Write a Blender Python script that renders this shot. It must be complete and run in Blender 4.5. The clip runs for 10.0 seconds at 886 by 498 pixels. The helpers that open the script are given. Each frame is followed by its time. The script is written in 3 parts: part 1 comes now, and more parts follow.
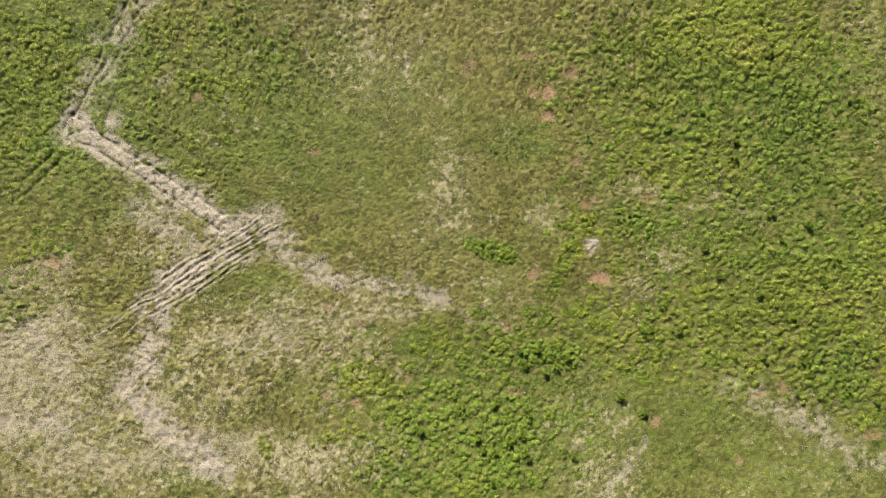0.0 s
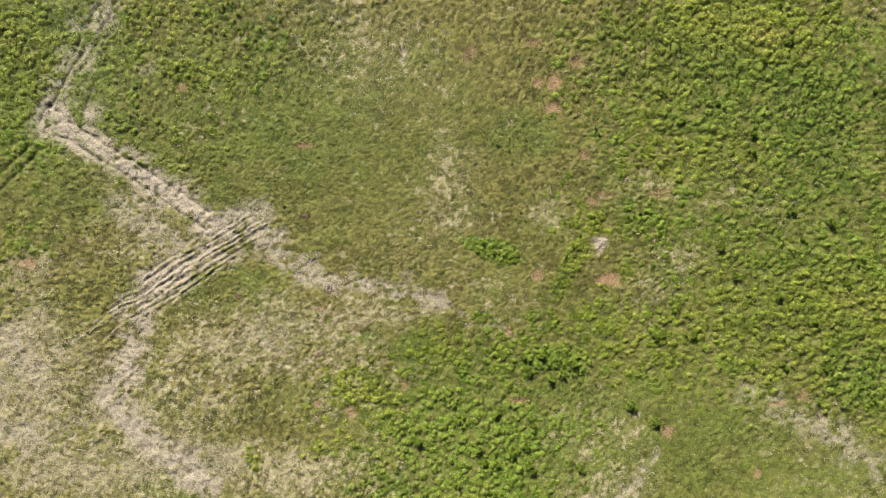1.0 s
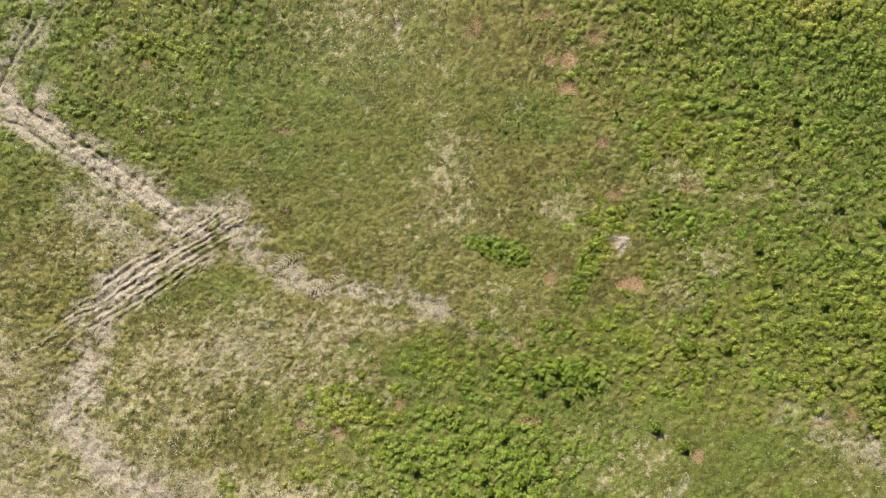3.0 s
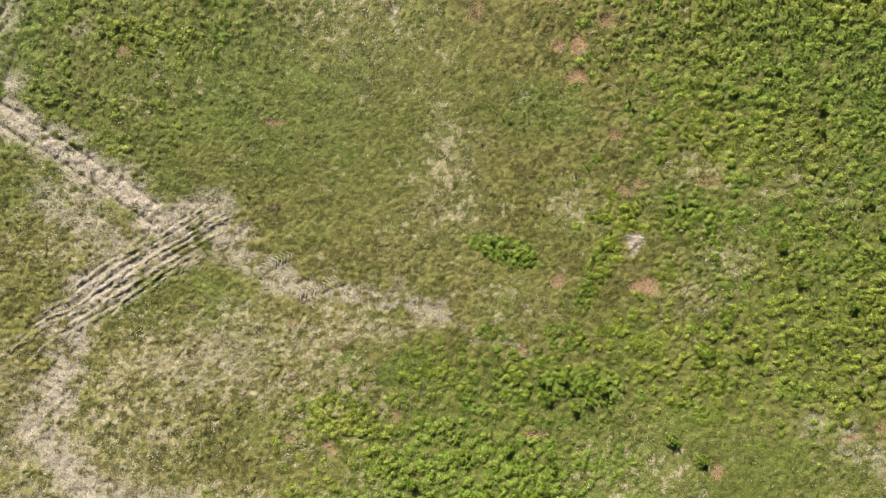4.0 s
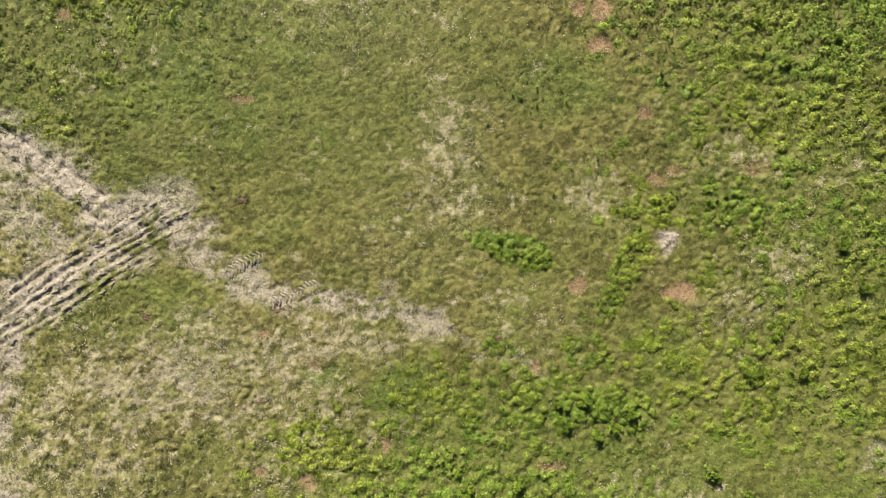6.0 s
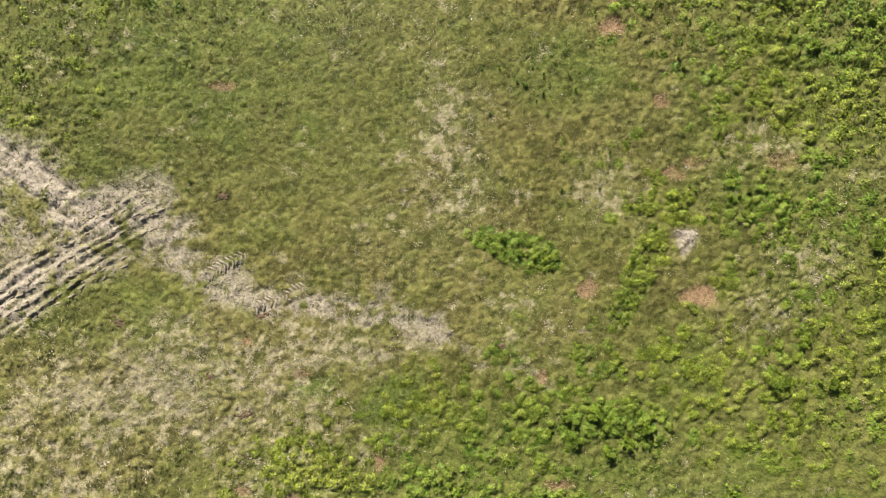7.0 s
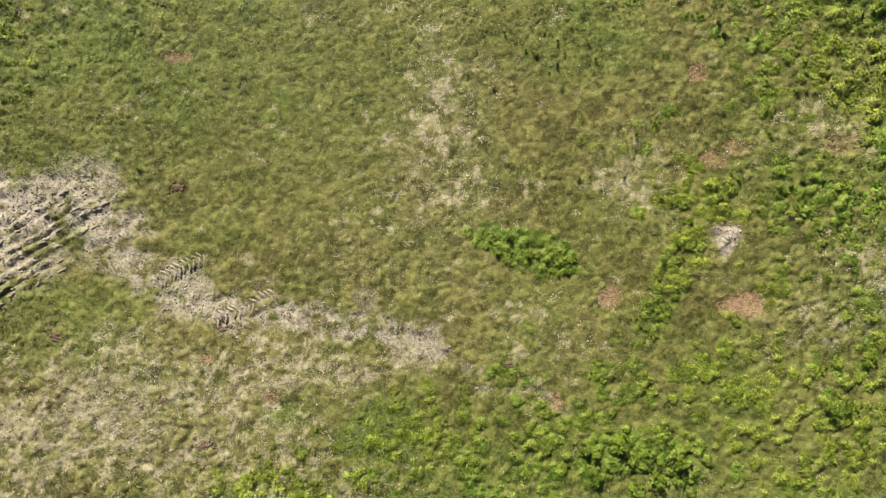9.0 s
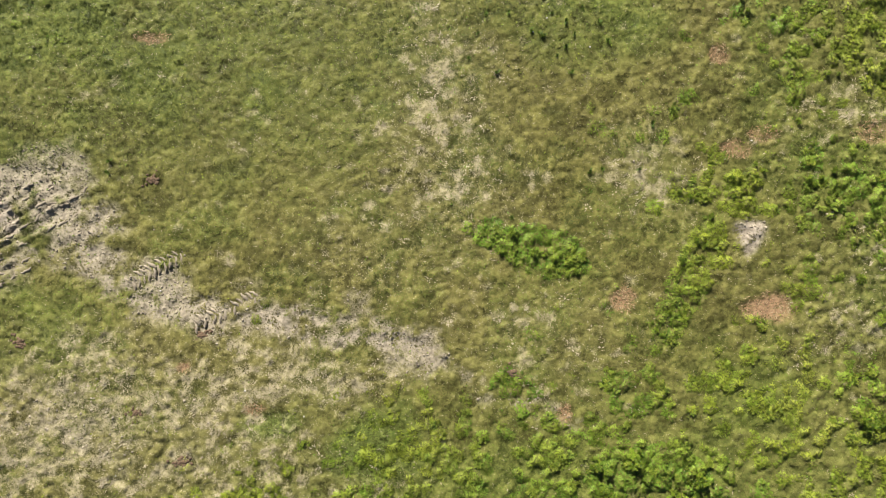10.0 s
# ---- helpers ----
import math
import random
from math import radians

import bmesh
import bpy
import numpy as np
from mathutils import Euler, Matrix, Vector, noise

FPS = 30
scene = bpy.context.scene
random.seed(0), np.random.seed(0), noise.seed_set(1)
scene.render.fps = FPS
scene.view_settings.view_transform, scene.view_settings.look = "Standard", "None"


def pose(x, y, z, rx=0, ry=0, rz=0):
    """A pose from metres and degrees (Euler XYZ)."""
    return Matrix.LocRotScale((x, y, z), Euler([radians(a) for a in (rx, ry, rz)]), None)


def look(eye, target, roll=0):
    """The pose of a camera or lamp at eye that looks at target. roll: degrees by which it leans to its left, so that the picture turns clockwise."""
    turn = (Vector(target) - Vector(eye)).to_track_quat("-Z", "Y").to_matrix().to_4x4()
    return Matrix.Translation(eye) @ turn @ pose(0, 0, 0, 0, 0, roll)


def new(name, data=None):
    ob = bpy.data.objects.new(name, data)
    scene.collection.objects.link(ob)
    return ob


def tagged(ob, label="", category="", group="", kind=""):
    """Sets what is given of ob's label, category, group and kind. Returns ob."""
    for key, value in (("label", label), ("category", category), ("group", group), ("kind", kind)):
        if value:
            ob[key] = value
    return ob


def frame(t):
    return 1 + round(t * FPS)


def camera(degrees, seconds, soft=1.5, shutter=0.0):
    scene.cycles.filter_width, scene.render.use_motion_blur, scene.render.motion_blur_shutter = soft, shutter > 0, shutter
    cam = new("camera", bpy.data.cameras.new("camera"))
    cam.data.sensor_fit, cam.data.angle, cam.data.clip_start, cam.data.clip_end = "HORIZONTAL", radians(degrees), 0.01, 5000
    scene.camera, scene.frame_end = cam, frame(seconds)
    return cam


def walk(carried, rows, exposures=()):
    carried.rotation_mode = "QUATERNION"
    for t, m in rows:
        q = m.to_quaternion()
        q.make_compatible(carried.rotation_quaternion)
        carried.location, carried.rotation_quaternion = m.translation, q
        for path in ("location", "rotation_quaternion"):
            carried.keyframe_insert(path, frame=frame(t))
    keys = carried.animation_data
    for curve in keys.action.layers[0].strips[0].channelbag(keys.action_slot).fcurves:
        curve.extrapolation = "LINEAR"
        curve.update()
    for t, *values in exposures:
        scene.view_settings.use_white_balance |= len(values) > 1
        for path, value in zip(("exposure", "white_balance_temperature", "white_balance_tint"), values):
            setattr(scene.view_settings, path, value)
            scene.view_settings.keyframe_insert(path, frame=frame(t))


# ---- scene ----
cam = camera(73.4, 10.0, 0.75)
# seconds, place of the eye in metres, turn in degrees: a drone sinking over a meadow, looking straight down
ROWS = [
    (0, -0.000, 0.000, 50.500, 0.045, -0.243, -0.000),
    (0.5, 0.169, -0.019, 49.029, 0.022, -0.119, -0.010),
    (1, 0.267, -0.025, 47.560, 0.011, -0.044, -0.015),
    (1.5, 0.314, -0.026, 46.126, 0.010, -0.007, -0.017),
    (2, 0.325, -0.026, 44.720, 0.016, 0.003, -0.016),
    (2.5, 0.317, -0.028, 43.317, 0.024, -0.005, -0.013),
    (3, 0.299, -0.033, 41.892, 0.034, -0.023, -0.011),
    (3.5, 0.281, -0.040, 40.433, 0.043, -0.045, -0.008),
    (4, 0.271, -0.050, 38.939, 0.049, -0.065, -0.007),
    (4.5, 0.272, -0.059, 37.424, 0.051, -0.079, -0.008),
    (5, 0.288, -0.066, 35.911, 0.048, -0.083, -0.010),
    (5.5, 0.320, -0.070, 34.428, 0.040, -0.075, -0.016),
    (6, 0.368, -0.068, 32.998, 0.026, -0.054, -0.023),
    (6.5, 0.429, -0.060, 31.637, 0.007, -0.019, -0.034),
    (7, 0.502, -0.045, 30.349, -0.017, 0.027, -0.047),
    (7.5, 0.582, -0.026, 29.122, -0.045, 0.083, -0.062),
    (8, 0.664, -0.005, 27.934, -0.075, 0.146, -0.080),
    (8.5, 0.742, 0.013, 26.763, -0.105, 0.210, -0.098),
    (9, 0.812, 0.020, 25.600, -0.134, 0.270, -0.118),
    (9.5, 0.866, 0.005, 24.474, -0.159, 0.320, -0.138),
    (10, 0.898, -0.043, 23.486, -0.177, 0.351, -0.157),
]
walk(cam, [(t, pose(x, y, z, rx, ry, rz)) for t, x, y, z, rx, ry, rz in ROWS], [(0.0, 1.64), (10.0, 1.64)])

# ---- light: clear sky, sun behind the top of the picture ----
SUN_UP, SUN_FROM = 37.0, (-0.36, 0.93)
world = bpy.data.worlds.new("sky")
scene.world = world
world.use_nodes = True
sky = world.node_tree.nodes.new("ShaderNodeTexSky")
sky.sky_type, sky.sun_disc = "NISHITA", False
sky.sun_elevation, sky.sun_rotation = radians(SUN_UP), math.atan2(SUN_FROM[0], SUN_FROM[1])
background = world.node_tree.nodes["Background"]
background.inputs["Strength"].default_value = 0.029
world.node_tree.links.new(sky.outputs[0], background.inputs["Color"])
sun = new("sun", bpy.data.lights.new("sun", "SUN"))
sun.data.energy, sun.data.angle, sun.data.color = 4.6, radians(0.53), (1.0, 0.95, 0.87)
reach = math.hypot(*SUN_FROM)
sun.matrix_world = look((SUN_FROM[0] * 90, SUN_FROM[1] * 90, 90 * reach * math.tan(radians(SUN_UP))), (0, 0, 0))

# ---- smooth random fields over the plan ----
LATTICE = np.random.RandomState(7).rand(24, 256, 256).astype(np.float32)


def grain(x, y, size, seed):
    """Smooth noise of 0 to 1 with bumps of that size in metres."""
    u, v = np.asarray(x) / size + 91.7 * seed, np.asarray(y) / size + 37.3 * seed
    i, j = np.floor(u).astype(np.int64), np.floor(v).astype(np.int64)
    f, g = u - i, v - j
    f, g = f * f * (3 - 2 * f), g * g * (3 - 2 * g)
    a = LATTICE[seed % 24]
    i0, i1, j0, j1 = i % 256, (i + 1) % 256, j % 256, (j + 1) % 256
    return (a[i0, j0] * (1 - f) + a[i1, j0] * f) * (1 - g) + (a[i0, j1] * (1 - f) + a[i1, j1] * f) * g


def layers(x, y, size, seed, count=3):
    total, weight = 0.0, 0.0
    for k in range(count):
        total = total + grain(x, y, size / 2**k, seed + 3 * k) * 0.6**k
        weight += 0.6**k
    return total / weight


def soft(a, low, high):
    t = np.clip((a - low) / (high - low), 0, 1)
    return t * t * (3 - 2 * t)


def warped(x, y, far, size, seed):
    return x + far * (layers(x, y, size, seed, 2) - 0.5) * 2, y + far * (layers(x, y, size, seed + 5, 2) - 0.5) * 2


def patches(x, y, rows, edge=1.25):
    """The strongest of soft ovals: middle, half axes, strength, turn."""
    best = np.zeros(np.shape(x))
    for cx, cy, rx, ry, w, turn in rows:
        c, s = math.cos(radians(turn)), math.sin(radians(turn))
        u, v = ((x - cx) * c + (y - cy) * s) / rx, (-(x - cx) * s + (y - cy) * c) / ry
        best = np.maximum(best, w * soft(-np.hypot(u, v), -edge, -0.45 + 0.2 * (edge > 1.3)))
    return best


def cells(x, y, size, seed):
    """Tufts packed side by side: a dome of 0 to 1 over each, and two numbers of 0 to 1 that are the tuft's own."""
    u, v = np.asarray(x) / size + 51.3 * seed, np.asarray(y) / size + 23.9 * seed
    i, j = np.floor(u).astype(np.int64), np.floor(v).astype(np.int64)
    a, b, c = LATTICE[seed % 24], LATTICE[(seed + 1) % 24], LATTICE[(seed + 2) % 24]
    best, own, other = np.full(u.shape, 9.0), np.zeros(u.shape), np.zeros(u.shape)
    for di in (-1, 0, 1):
        for dj in (-1, 0, 1):
            p, q = (i + di) % 256, (j + dj) % 256
            d = np.hypot(u - i - di - 0.1 - 0.8 * a[p, q], v - j - dj - 0.1 - 0.8 * b[p, q]) * (0.75 + 0.5 * c[q, p])
            near = d < best
            best, own, other = np.where(near, d, best), np.where(near, c[p, q], own), np.where(near, b[q, p], other)
    return np.clip(1 - (best / 0.78) ** 2, 0, 1), own, other


def nearness(x, y, line):
    """Distance in metres to a line through points."""
    best = np.full(np.shape(x), 1e9)
    for (ax, ay), (bx, by) in zip(line[:-1], line[1:]):
        dx, dy = bx - ax, by - ay
        t = np.clip(((x - ax) * dx + (y - ay) * dy) / (dx * dx + dy * dy), 0, 1)
        best = np.minimum(best, np.hypot(x - ax - t * dx, y - ay - t * dy))
    return best


# ---- the plan: where weeds, fresh grass, dry grass and bare soil lie ----
LUSH_NORTH_EAST = [
    (23.6, 16, 9.1, 6.2, 1, 0), (20.7, 10.7, 6.7, 4.8, 0.75, 0), (16.4, 13.1, 3.8, 4.3, 0.4, 0), (15.4, 18.4, 3.8, 2.9, 0.5, 0),
    (29.9, 12.6, 4.3, 6.7, 0.9, 0), (27.5, 5.9, 8.2, 3.4, 0.6, 0), (31.8, 18.4, 1.9, 3.4, 0.8, 0), (11.6, 14, 2.4, 2.4, 0.3, 0),
]
LUSH_EAST = [
    (31.8, -3.8, 7.2, 5.3, 0.85, 0), (25, -0.4, 5.8, 2.9, 0.5, 0), (33.7, -9.5, 5.3, 4.3, 0.85, 0), (27.4, -7.1, 5.3, 3.4, 0.7, 0),
    (22.6, -5.7, 4.8, 3.4, 0.5, 0), (36.6, 1.1, 2.9, 4.8, 0.6, 0), (19.3, -8.6, 6.7, 3.4, 0.45, 0), (36.6, -13.4, 2.4, 2.4, 0.6, 0),
]
LUSH_SOUTH = [
    (4.3, -15.8, 3.6, 4.6, 0.8, 0), (8.8, -9.3, 2.8, 1.6, 1, 0), (-0.9, -14.3, 5.3, 3.4, 0.7, 0), (-5.7, -11.7, 4.3, 1.9, 0.65, 0),
    (-3.8, -17.9, 4.3, 2.9, 0.6, 0), (1, -9.5, 4.3, 2.4, 0.4, 0), (2.9, -19.8, 5.3, 2.2, 0.7, 0), (-10.8, -16.4, 0.9, 0.8, 0.9, 0),
    (-6.7, -15.4, 2.9, 1.7, 0.4, 0), (-14.8, -16.9, 1.2, 0.8, 0.5, 0), (14.4, -9.5, 2.9, 1.9, 0.4, 0),
]
GRAZED = [
    (1, 0.5, 17, 10.5, 0.9, 0), (-3, 6, 15, 9, 1, 0), (17.5, -14.5, 6, 4, 0.9, 0), (29, -18.5, 8, 4, 0.9, 0), (-2, -8, 4, 2.5, 0.8, 0),
]
LUSH_WIDE = [
    (25, 12.5, 13, 8.5, 0.5, 0), (26, -6, 14, 6.5, 0.36, 0), (2.5, -14, 8, 8, 0.34, 0), (12, -1, 8, 6, 0.1, 0), (22, 3, 14, 5, 0.2, 0),
    (-35, 14, 6.5, 9, 0.36, 0), (-19.5, 16.5, 8, 5, 0.3, 0), (-22, 9, 7, 4.5, 0.18, 0), (-35, -0.5, 3, 3, 0.3, 0),
    (13, 15, 5, 6, 0.3, 0), (-6.5, -13.5, 5, 4, 0.22, 0), (27, -19, 5, 3, 0.12, 0),
]
LUSH_MIDDLE = [
    (4.3, -0, 2.7, 1.1, 1, -18), (12, 2.4, 2.2, 1.0, 0.85, 0), (15.9, 2.1, 2.8, 0.9, 0.75, 8), (11.2, 0.1, 1.0, 1.5, 0.8, -30),
    (9.8, -2.6, 0.85, 2.1, 0.8, -28), (8.2, -5.7, 1.5, 1.7, 0.5, 0), (3.6, -6.2, 0.9, 1.6, 0.5, 30), (5.3, -8.2, 2.4, 2.2, 0.55, 0), (13.5, -5.7, 4.3, 2.9, 0.3, 0),
    (17.8, 1, 2.4, 1.4, 0.55, 0), (-6.1, -2.8, 1.2, 0.5, 1, 0),
]
LUSH_NORTH_WEST = [
    (-34, 14.9, 5.3, 6.7, 0.75, 0), (-34.5, 8.2, 3.8, 2.9, 0.55, 0), (-23.5, 18.3, 2.9, 2.9, 0.55, 0), (-26.3, 9.7, 2.9, 2.4, 0.3, 0),
    (-19.9, 14.2, 1.5, 1.2, 0.95, 0), (-17.2, 18.3, 3.4, 2.4, 0.5, 0), (-13.9, 17.6, 1.6, 1.6, 0.55, 0), (-16.8, 12.6, 2.4, 1, 0.55, 0),
    (-35.9, 19.2, 4.3, 2.9, 0.6, 0), (-26.8, 19.7, 2.4, 1.9, 0.5, 0), (-33.5, -0.6, 2.9, 1.4, 0.4, 0), (-35.4, -5.2, 1.6, 1.9, 0.45, 0),
]
FRESH = [
    (-1.7, -7.8, 2.6, 1.9, 0.9, 0), (-6.7, -7.2, 1.3, 1, 0.9, 0), (-11, 12.6, 3.8, 3.8, 0.5, 0), (-7.7, 8.7, 4.3, 3.4, 0.55, 0),
    (6.7, 9.2, 3.4, 2.6, 0.6, 0), (-13.4, 9.2, 1.9, 2.4, 0.6, 0), (21.9, -14.6, 3.4, 2.2, 0.7, 0), (-17.2, -3.3, 4.8, 2.4, 0.4, 0),
    (-29.2, 3.4, 5.3, 2.9, 0.4, 0), (-21.5, 8.2, 6.2, 3.8, 0.5, 0), (-3.8, 5.4, 3.8, 3.4, 0.4, 0), (13.5, -5.7, 3.8, 2.4, 0.4, 0),
    (-21.1, -19.6, 2.9, 1.9, 0.5, 0), (28.4, -19.6, 4.3, 1.9, 0.5, 0),
]
DRY_WEST = [
    (-34.9, -9.5, 7.2, 5.3, 0.75, 0), (-35.4, -14.5, 6.2, 2.9, 0.8, 0), (-25.8, -17.6, 12.5, 4.3, 0.62, 0), (-16.8, -8.5, 6.7, 3.8, 0.6, 0),
    (-10.5, -5.9, 5.8, 2.9, 0.6, 0), (-13.4, -18.1, 7.2, 2.9, 0.8, 0), (-8.6, -10, 7.2, 3.8, 0.5, 0), (-6.7, -17.2, 5.8, 2.9, 0.45, 0),
    (-33.5, -2.3, 3.8, 2.4, 0.45, 0), (-23, -0.9, 5.8, 2.4, 0.4, 0), (-4.3, -5.2, 4.3, 1.4, 0.7, 0), (-21.5, -12.4, 6.2, 3.8, 0.6, 0),
]
DRY_EAST = [
    (-4.8, 15.4, 6.2, 4.8, 0.5, 0), (1, 4.9, 2.6, 5.8, 0.6, 0), (8.7, 3.5, 2.2, 2.2, 0.48, 0), (36.6, 16.5, 2.6, 6.7, 0.35, 0),
    (16.9, 4.7, 3.6, 1.7, 0.38, 0), (16.8, -3.3, 3.4, 1.7, 0.4, 0), (12.5, -14.6, 4.3, 2.9, 0.45, 0), (13.5, -19.6, 4.3, 2.4, 0.65, 0),
    (31.3, -14.4, 6.2, 2.4, 0.4, 0), (29.9, -19.6, 6.2, 1.9, 0.4, 0), (18.3, -0.9, 2.4, 1.9, 0.45, 0), (4.3, -3.8, 3.8, 2.4, 0.3, 0),
    (-1.9, 0.1, 2.9, 2.9, 0.35, 0), (25, 3.5, 5.8, 1.4, 0.4, 0), (-7.7, 19.8, 4.8, 2.4, 0.35, 0),
]
SOIL_WEST = [
    ([(-24.9, 22.1), (-28.2, 16.9), (-30.2, 13.3), (-31.1, 10.9)], 1.5, 0.66),
    ([(-31.1, 11.4), (-29.5, 9.7), (-27.8, 8.1), (-24.1, 6.4), (-22.5, 5.0), (-20.8, 3.7), (-18.8, 2.2), (-16.6, 0.9)], 1.45, 1.0),
    ([(-18.8, 2.3), (-15.5, 2.3), (-12.9, 1.2), (-12.0, -1.2)], 1.2, 0.8),
    ([(-24.6, 3.4), (-20.6, 0.6)], 2.4, 0.66),
    ([(-29.1, 17.3), (-29.1, 14.0), (-29.9, 10.3)], 1.7, 0.6),
    ([(-14.5, 2.2), (-18.2, 0.0), (-20.6, -1.5)], 1.9, 0.86),
    ([(-20.6, -1.5), (-23.1, -3.1)], 1.8, 1.0),
    ([(-23.1, -3.1), (-25.8, -4.8)], 1.1, 0.8),
    ([(-25.8, -4.8), (-27.8, -6.1)], 0.7, 0.5),
]
SOIL_EAST = [
    ([(-23.7, -4.9), (-25.1, -9.5), (-26.6, -11.9), (-24.2, -14.2), (-21.5, -16.7), (-18.4, -18.8)], 1.7, 0.92),
    ([(-26.1, -11.9), (-29.4, -13.8), (-33.5, -16.3)], 1.1, 0.5),
    ([(-10.1, -2.2), (-6.7, -2.6), (-3.3, -3.3), (0.5, -4.4)], 1.0, 0.85),
    ([(0.0, -4.1), (2.9, -5.4), (5.8, -7.1)], 0.5, 0.45),
    ([(24.6, -11.9), (29.9, -13.5), (33.7, -16.5), (39.5, -19.7)], 1.4, 0.56),
    ([(14.0, -21.1), (15.6, -18.9), (17.6, -16.5)], 0.75, 0.6),
    ([(-31.6, 10.2), (-30.2, 9.6), (-28.4, 10.6)], 1.5, 0.85),
    ([(-13.8, 1.0), (-12.4, -0.6), (-10.6, -1.9)], 1.35, 0.82),
]
RED_PATCHES = [
    (-33, -1.2, 1, 0.4, 0.9, 0), (-20.5, 12.9, 0.5, 0.3, 0.6, 0), (-10.7, 8.3, 0.7, 0.3, 0.7, 0), (-9.5, -4.8, 0.3, 0.2, 1, 0),
    (-9.7, -12.4, 0.4, 0.2, 0.7, 0), (-7.2, -13, 0.6, 0.5, 0.8, 0), (-2.8, -10.9, 0.3, 0.5, 0.9, 0), (6.4, -12, 0.8, 0.3, 0.7, 0),
    (13.5, -2.4, 1.1, 0.6, 1, 0), (7.8, -2.1, 0.5, 0.5, 0.9, 0), (11.6, 7.5, 0.4, 0.4, 0.8, 0), (9.2, 11.3, 0.7, 0.5, 0.9, 0),
    (9.1, 13.4, 0.6, 0.9, 0.9, 0),
]
RUST_PATCHES = [
    (7.8, 13.3, 0.4, 0.5, 0.8, 0), (11.1, 15, 0.9, 0.6, 0.6, 0), (7.5, 16.5, 0.8, 0.4, 0.5, 0), (2.4, 15.6, 0.7, 0.8, 0.6, 0),
    (18.2, -14.7, 0.4, 0.6, 0.9, 0), (29.1, -11.6, 0.6, 0.6, 0.6, 0), (27.2, -12.4, 1, 0.2, 0.6, 0), (25.4, -17.9, 0.4, 0.5, 0.8, 0),
    (12.2, 3.8, 0.6, 0.4, 0.8, 0), (13.3, 4.4, 0.6, 0.3, 0.6, 0), (17.6, 4.4, 0.9, 0.5, 0.6, 0), (35.7, 4.2, 0.5, 0.3, 0.7, 0),
    (5.5, -6.6, 0.3, 0.4, 0.8, 0), (36.9, -15.8, 1, 0.5, 0.6, 0), (-6.7, -6.4, 0.4, 0.2, 0.4, 0),
]
PALE_PATCHES = [
    (12.8, 0.5, 0.6, 1, 1, 0), (-2.9, 15.5, 0.4, 0.8, 0.8, 0), (-0.8, 15.1, 0.6, 0.4, 0.5, 0), (-6.5, 20, 0.5, 0.4, 0.6, 0),
    (-15.8, 16.8, 0.4, 0.4, 0.7, 0), (-14.1, 17, 0.4, 0.4, 0.7, 0), (16.1, 20.2, 0.4, 0.5, 0.6, 0), (16.8, -3.9, 1, 0.4, 0.35, 0),
    (8.7, 3.4, 0.9, 1.1, 0.28, 0), (-11.3, 16.6, 0.4, 1, 0.4, 0), (-23.5, 14.5, 1.1, 1, 0.4, 0), (-27.8, 7.5, 0.8, 0.7, 0.8, 0),
    (-13.4, -7.3, 3.4, 1.2, 0.45, 0), (-24.4, -14, 0.9, 1, 0.7, 0), (34.7, -17, 1.2, 0.5, 0.6, 0), (-13.4, -7.6, 1.9, 0.7, 0.5, 0),
]
YELLOWED = [
    (26.5, 17.3, 1.6, 0.8, 1, 0), (23.1, 18.3, 2.4, 1, 0.5, 0), (21.7, 16.7, 1.4, 1, 0.4, 0), (33.7, -2.8, 2.9, 1.4, 0.1, 0),
    (-5.7, -11.9, 2.9, 1, 0.3, 0),
]
FRESH_WIDE = [
    (27.9, 4.4, 15.4, 20.2, 0.45, 0), (10.6, -15.3, 20.2, 9.6, 0.55, 0), (34.7, -17.2, 9.6, 7.2, 0.5, 0), (-31.6, 14, 8.6, 10.6, 0.8, 0),
    (-12.5, 10.2, 14, 8.5, 0.55, 0),
]
DUSTY_WEST = [
    (-35.4, -14, 5.3, 2.2, 0.85, 0), (-34.4, -8.8, 6.2, 3.3, 0.72, 0), (-31.6, -18.1, 7.7, 2.4, 0.5, 0), (-20.6, -17.6, 6.2, 2.4, 0.5, 0),
    (-34.4, -2.8, 2.9, 1.9, 0.35, 0), (-13.4, -7.6, 4.3, 1.9, 0.35, 0),
]
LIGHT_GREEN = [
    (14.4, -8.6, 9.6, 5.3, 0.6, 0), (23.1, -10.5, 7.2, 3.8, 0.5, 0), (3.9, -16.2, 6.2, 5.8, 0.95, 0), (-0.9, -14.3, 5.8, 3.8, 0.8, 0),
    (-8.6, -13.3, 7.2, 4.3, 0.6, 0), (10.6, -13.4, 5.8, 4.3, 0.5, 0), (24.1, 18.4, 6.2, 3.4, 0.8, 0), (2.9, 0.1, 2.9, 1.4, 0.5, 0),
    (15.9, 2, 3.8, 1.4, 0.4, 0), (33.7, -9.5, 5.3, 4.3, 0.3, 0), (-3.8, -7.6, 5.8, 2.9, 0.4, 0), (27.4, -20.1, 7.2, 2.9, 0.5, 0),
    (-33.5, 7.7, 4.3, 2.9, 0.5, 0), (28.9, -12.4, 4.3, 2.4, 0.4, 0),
]
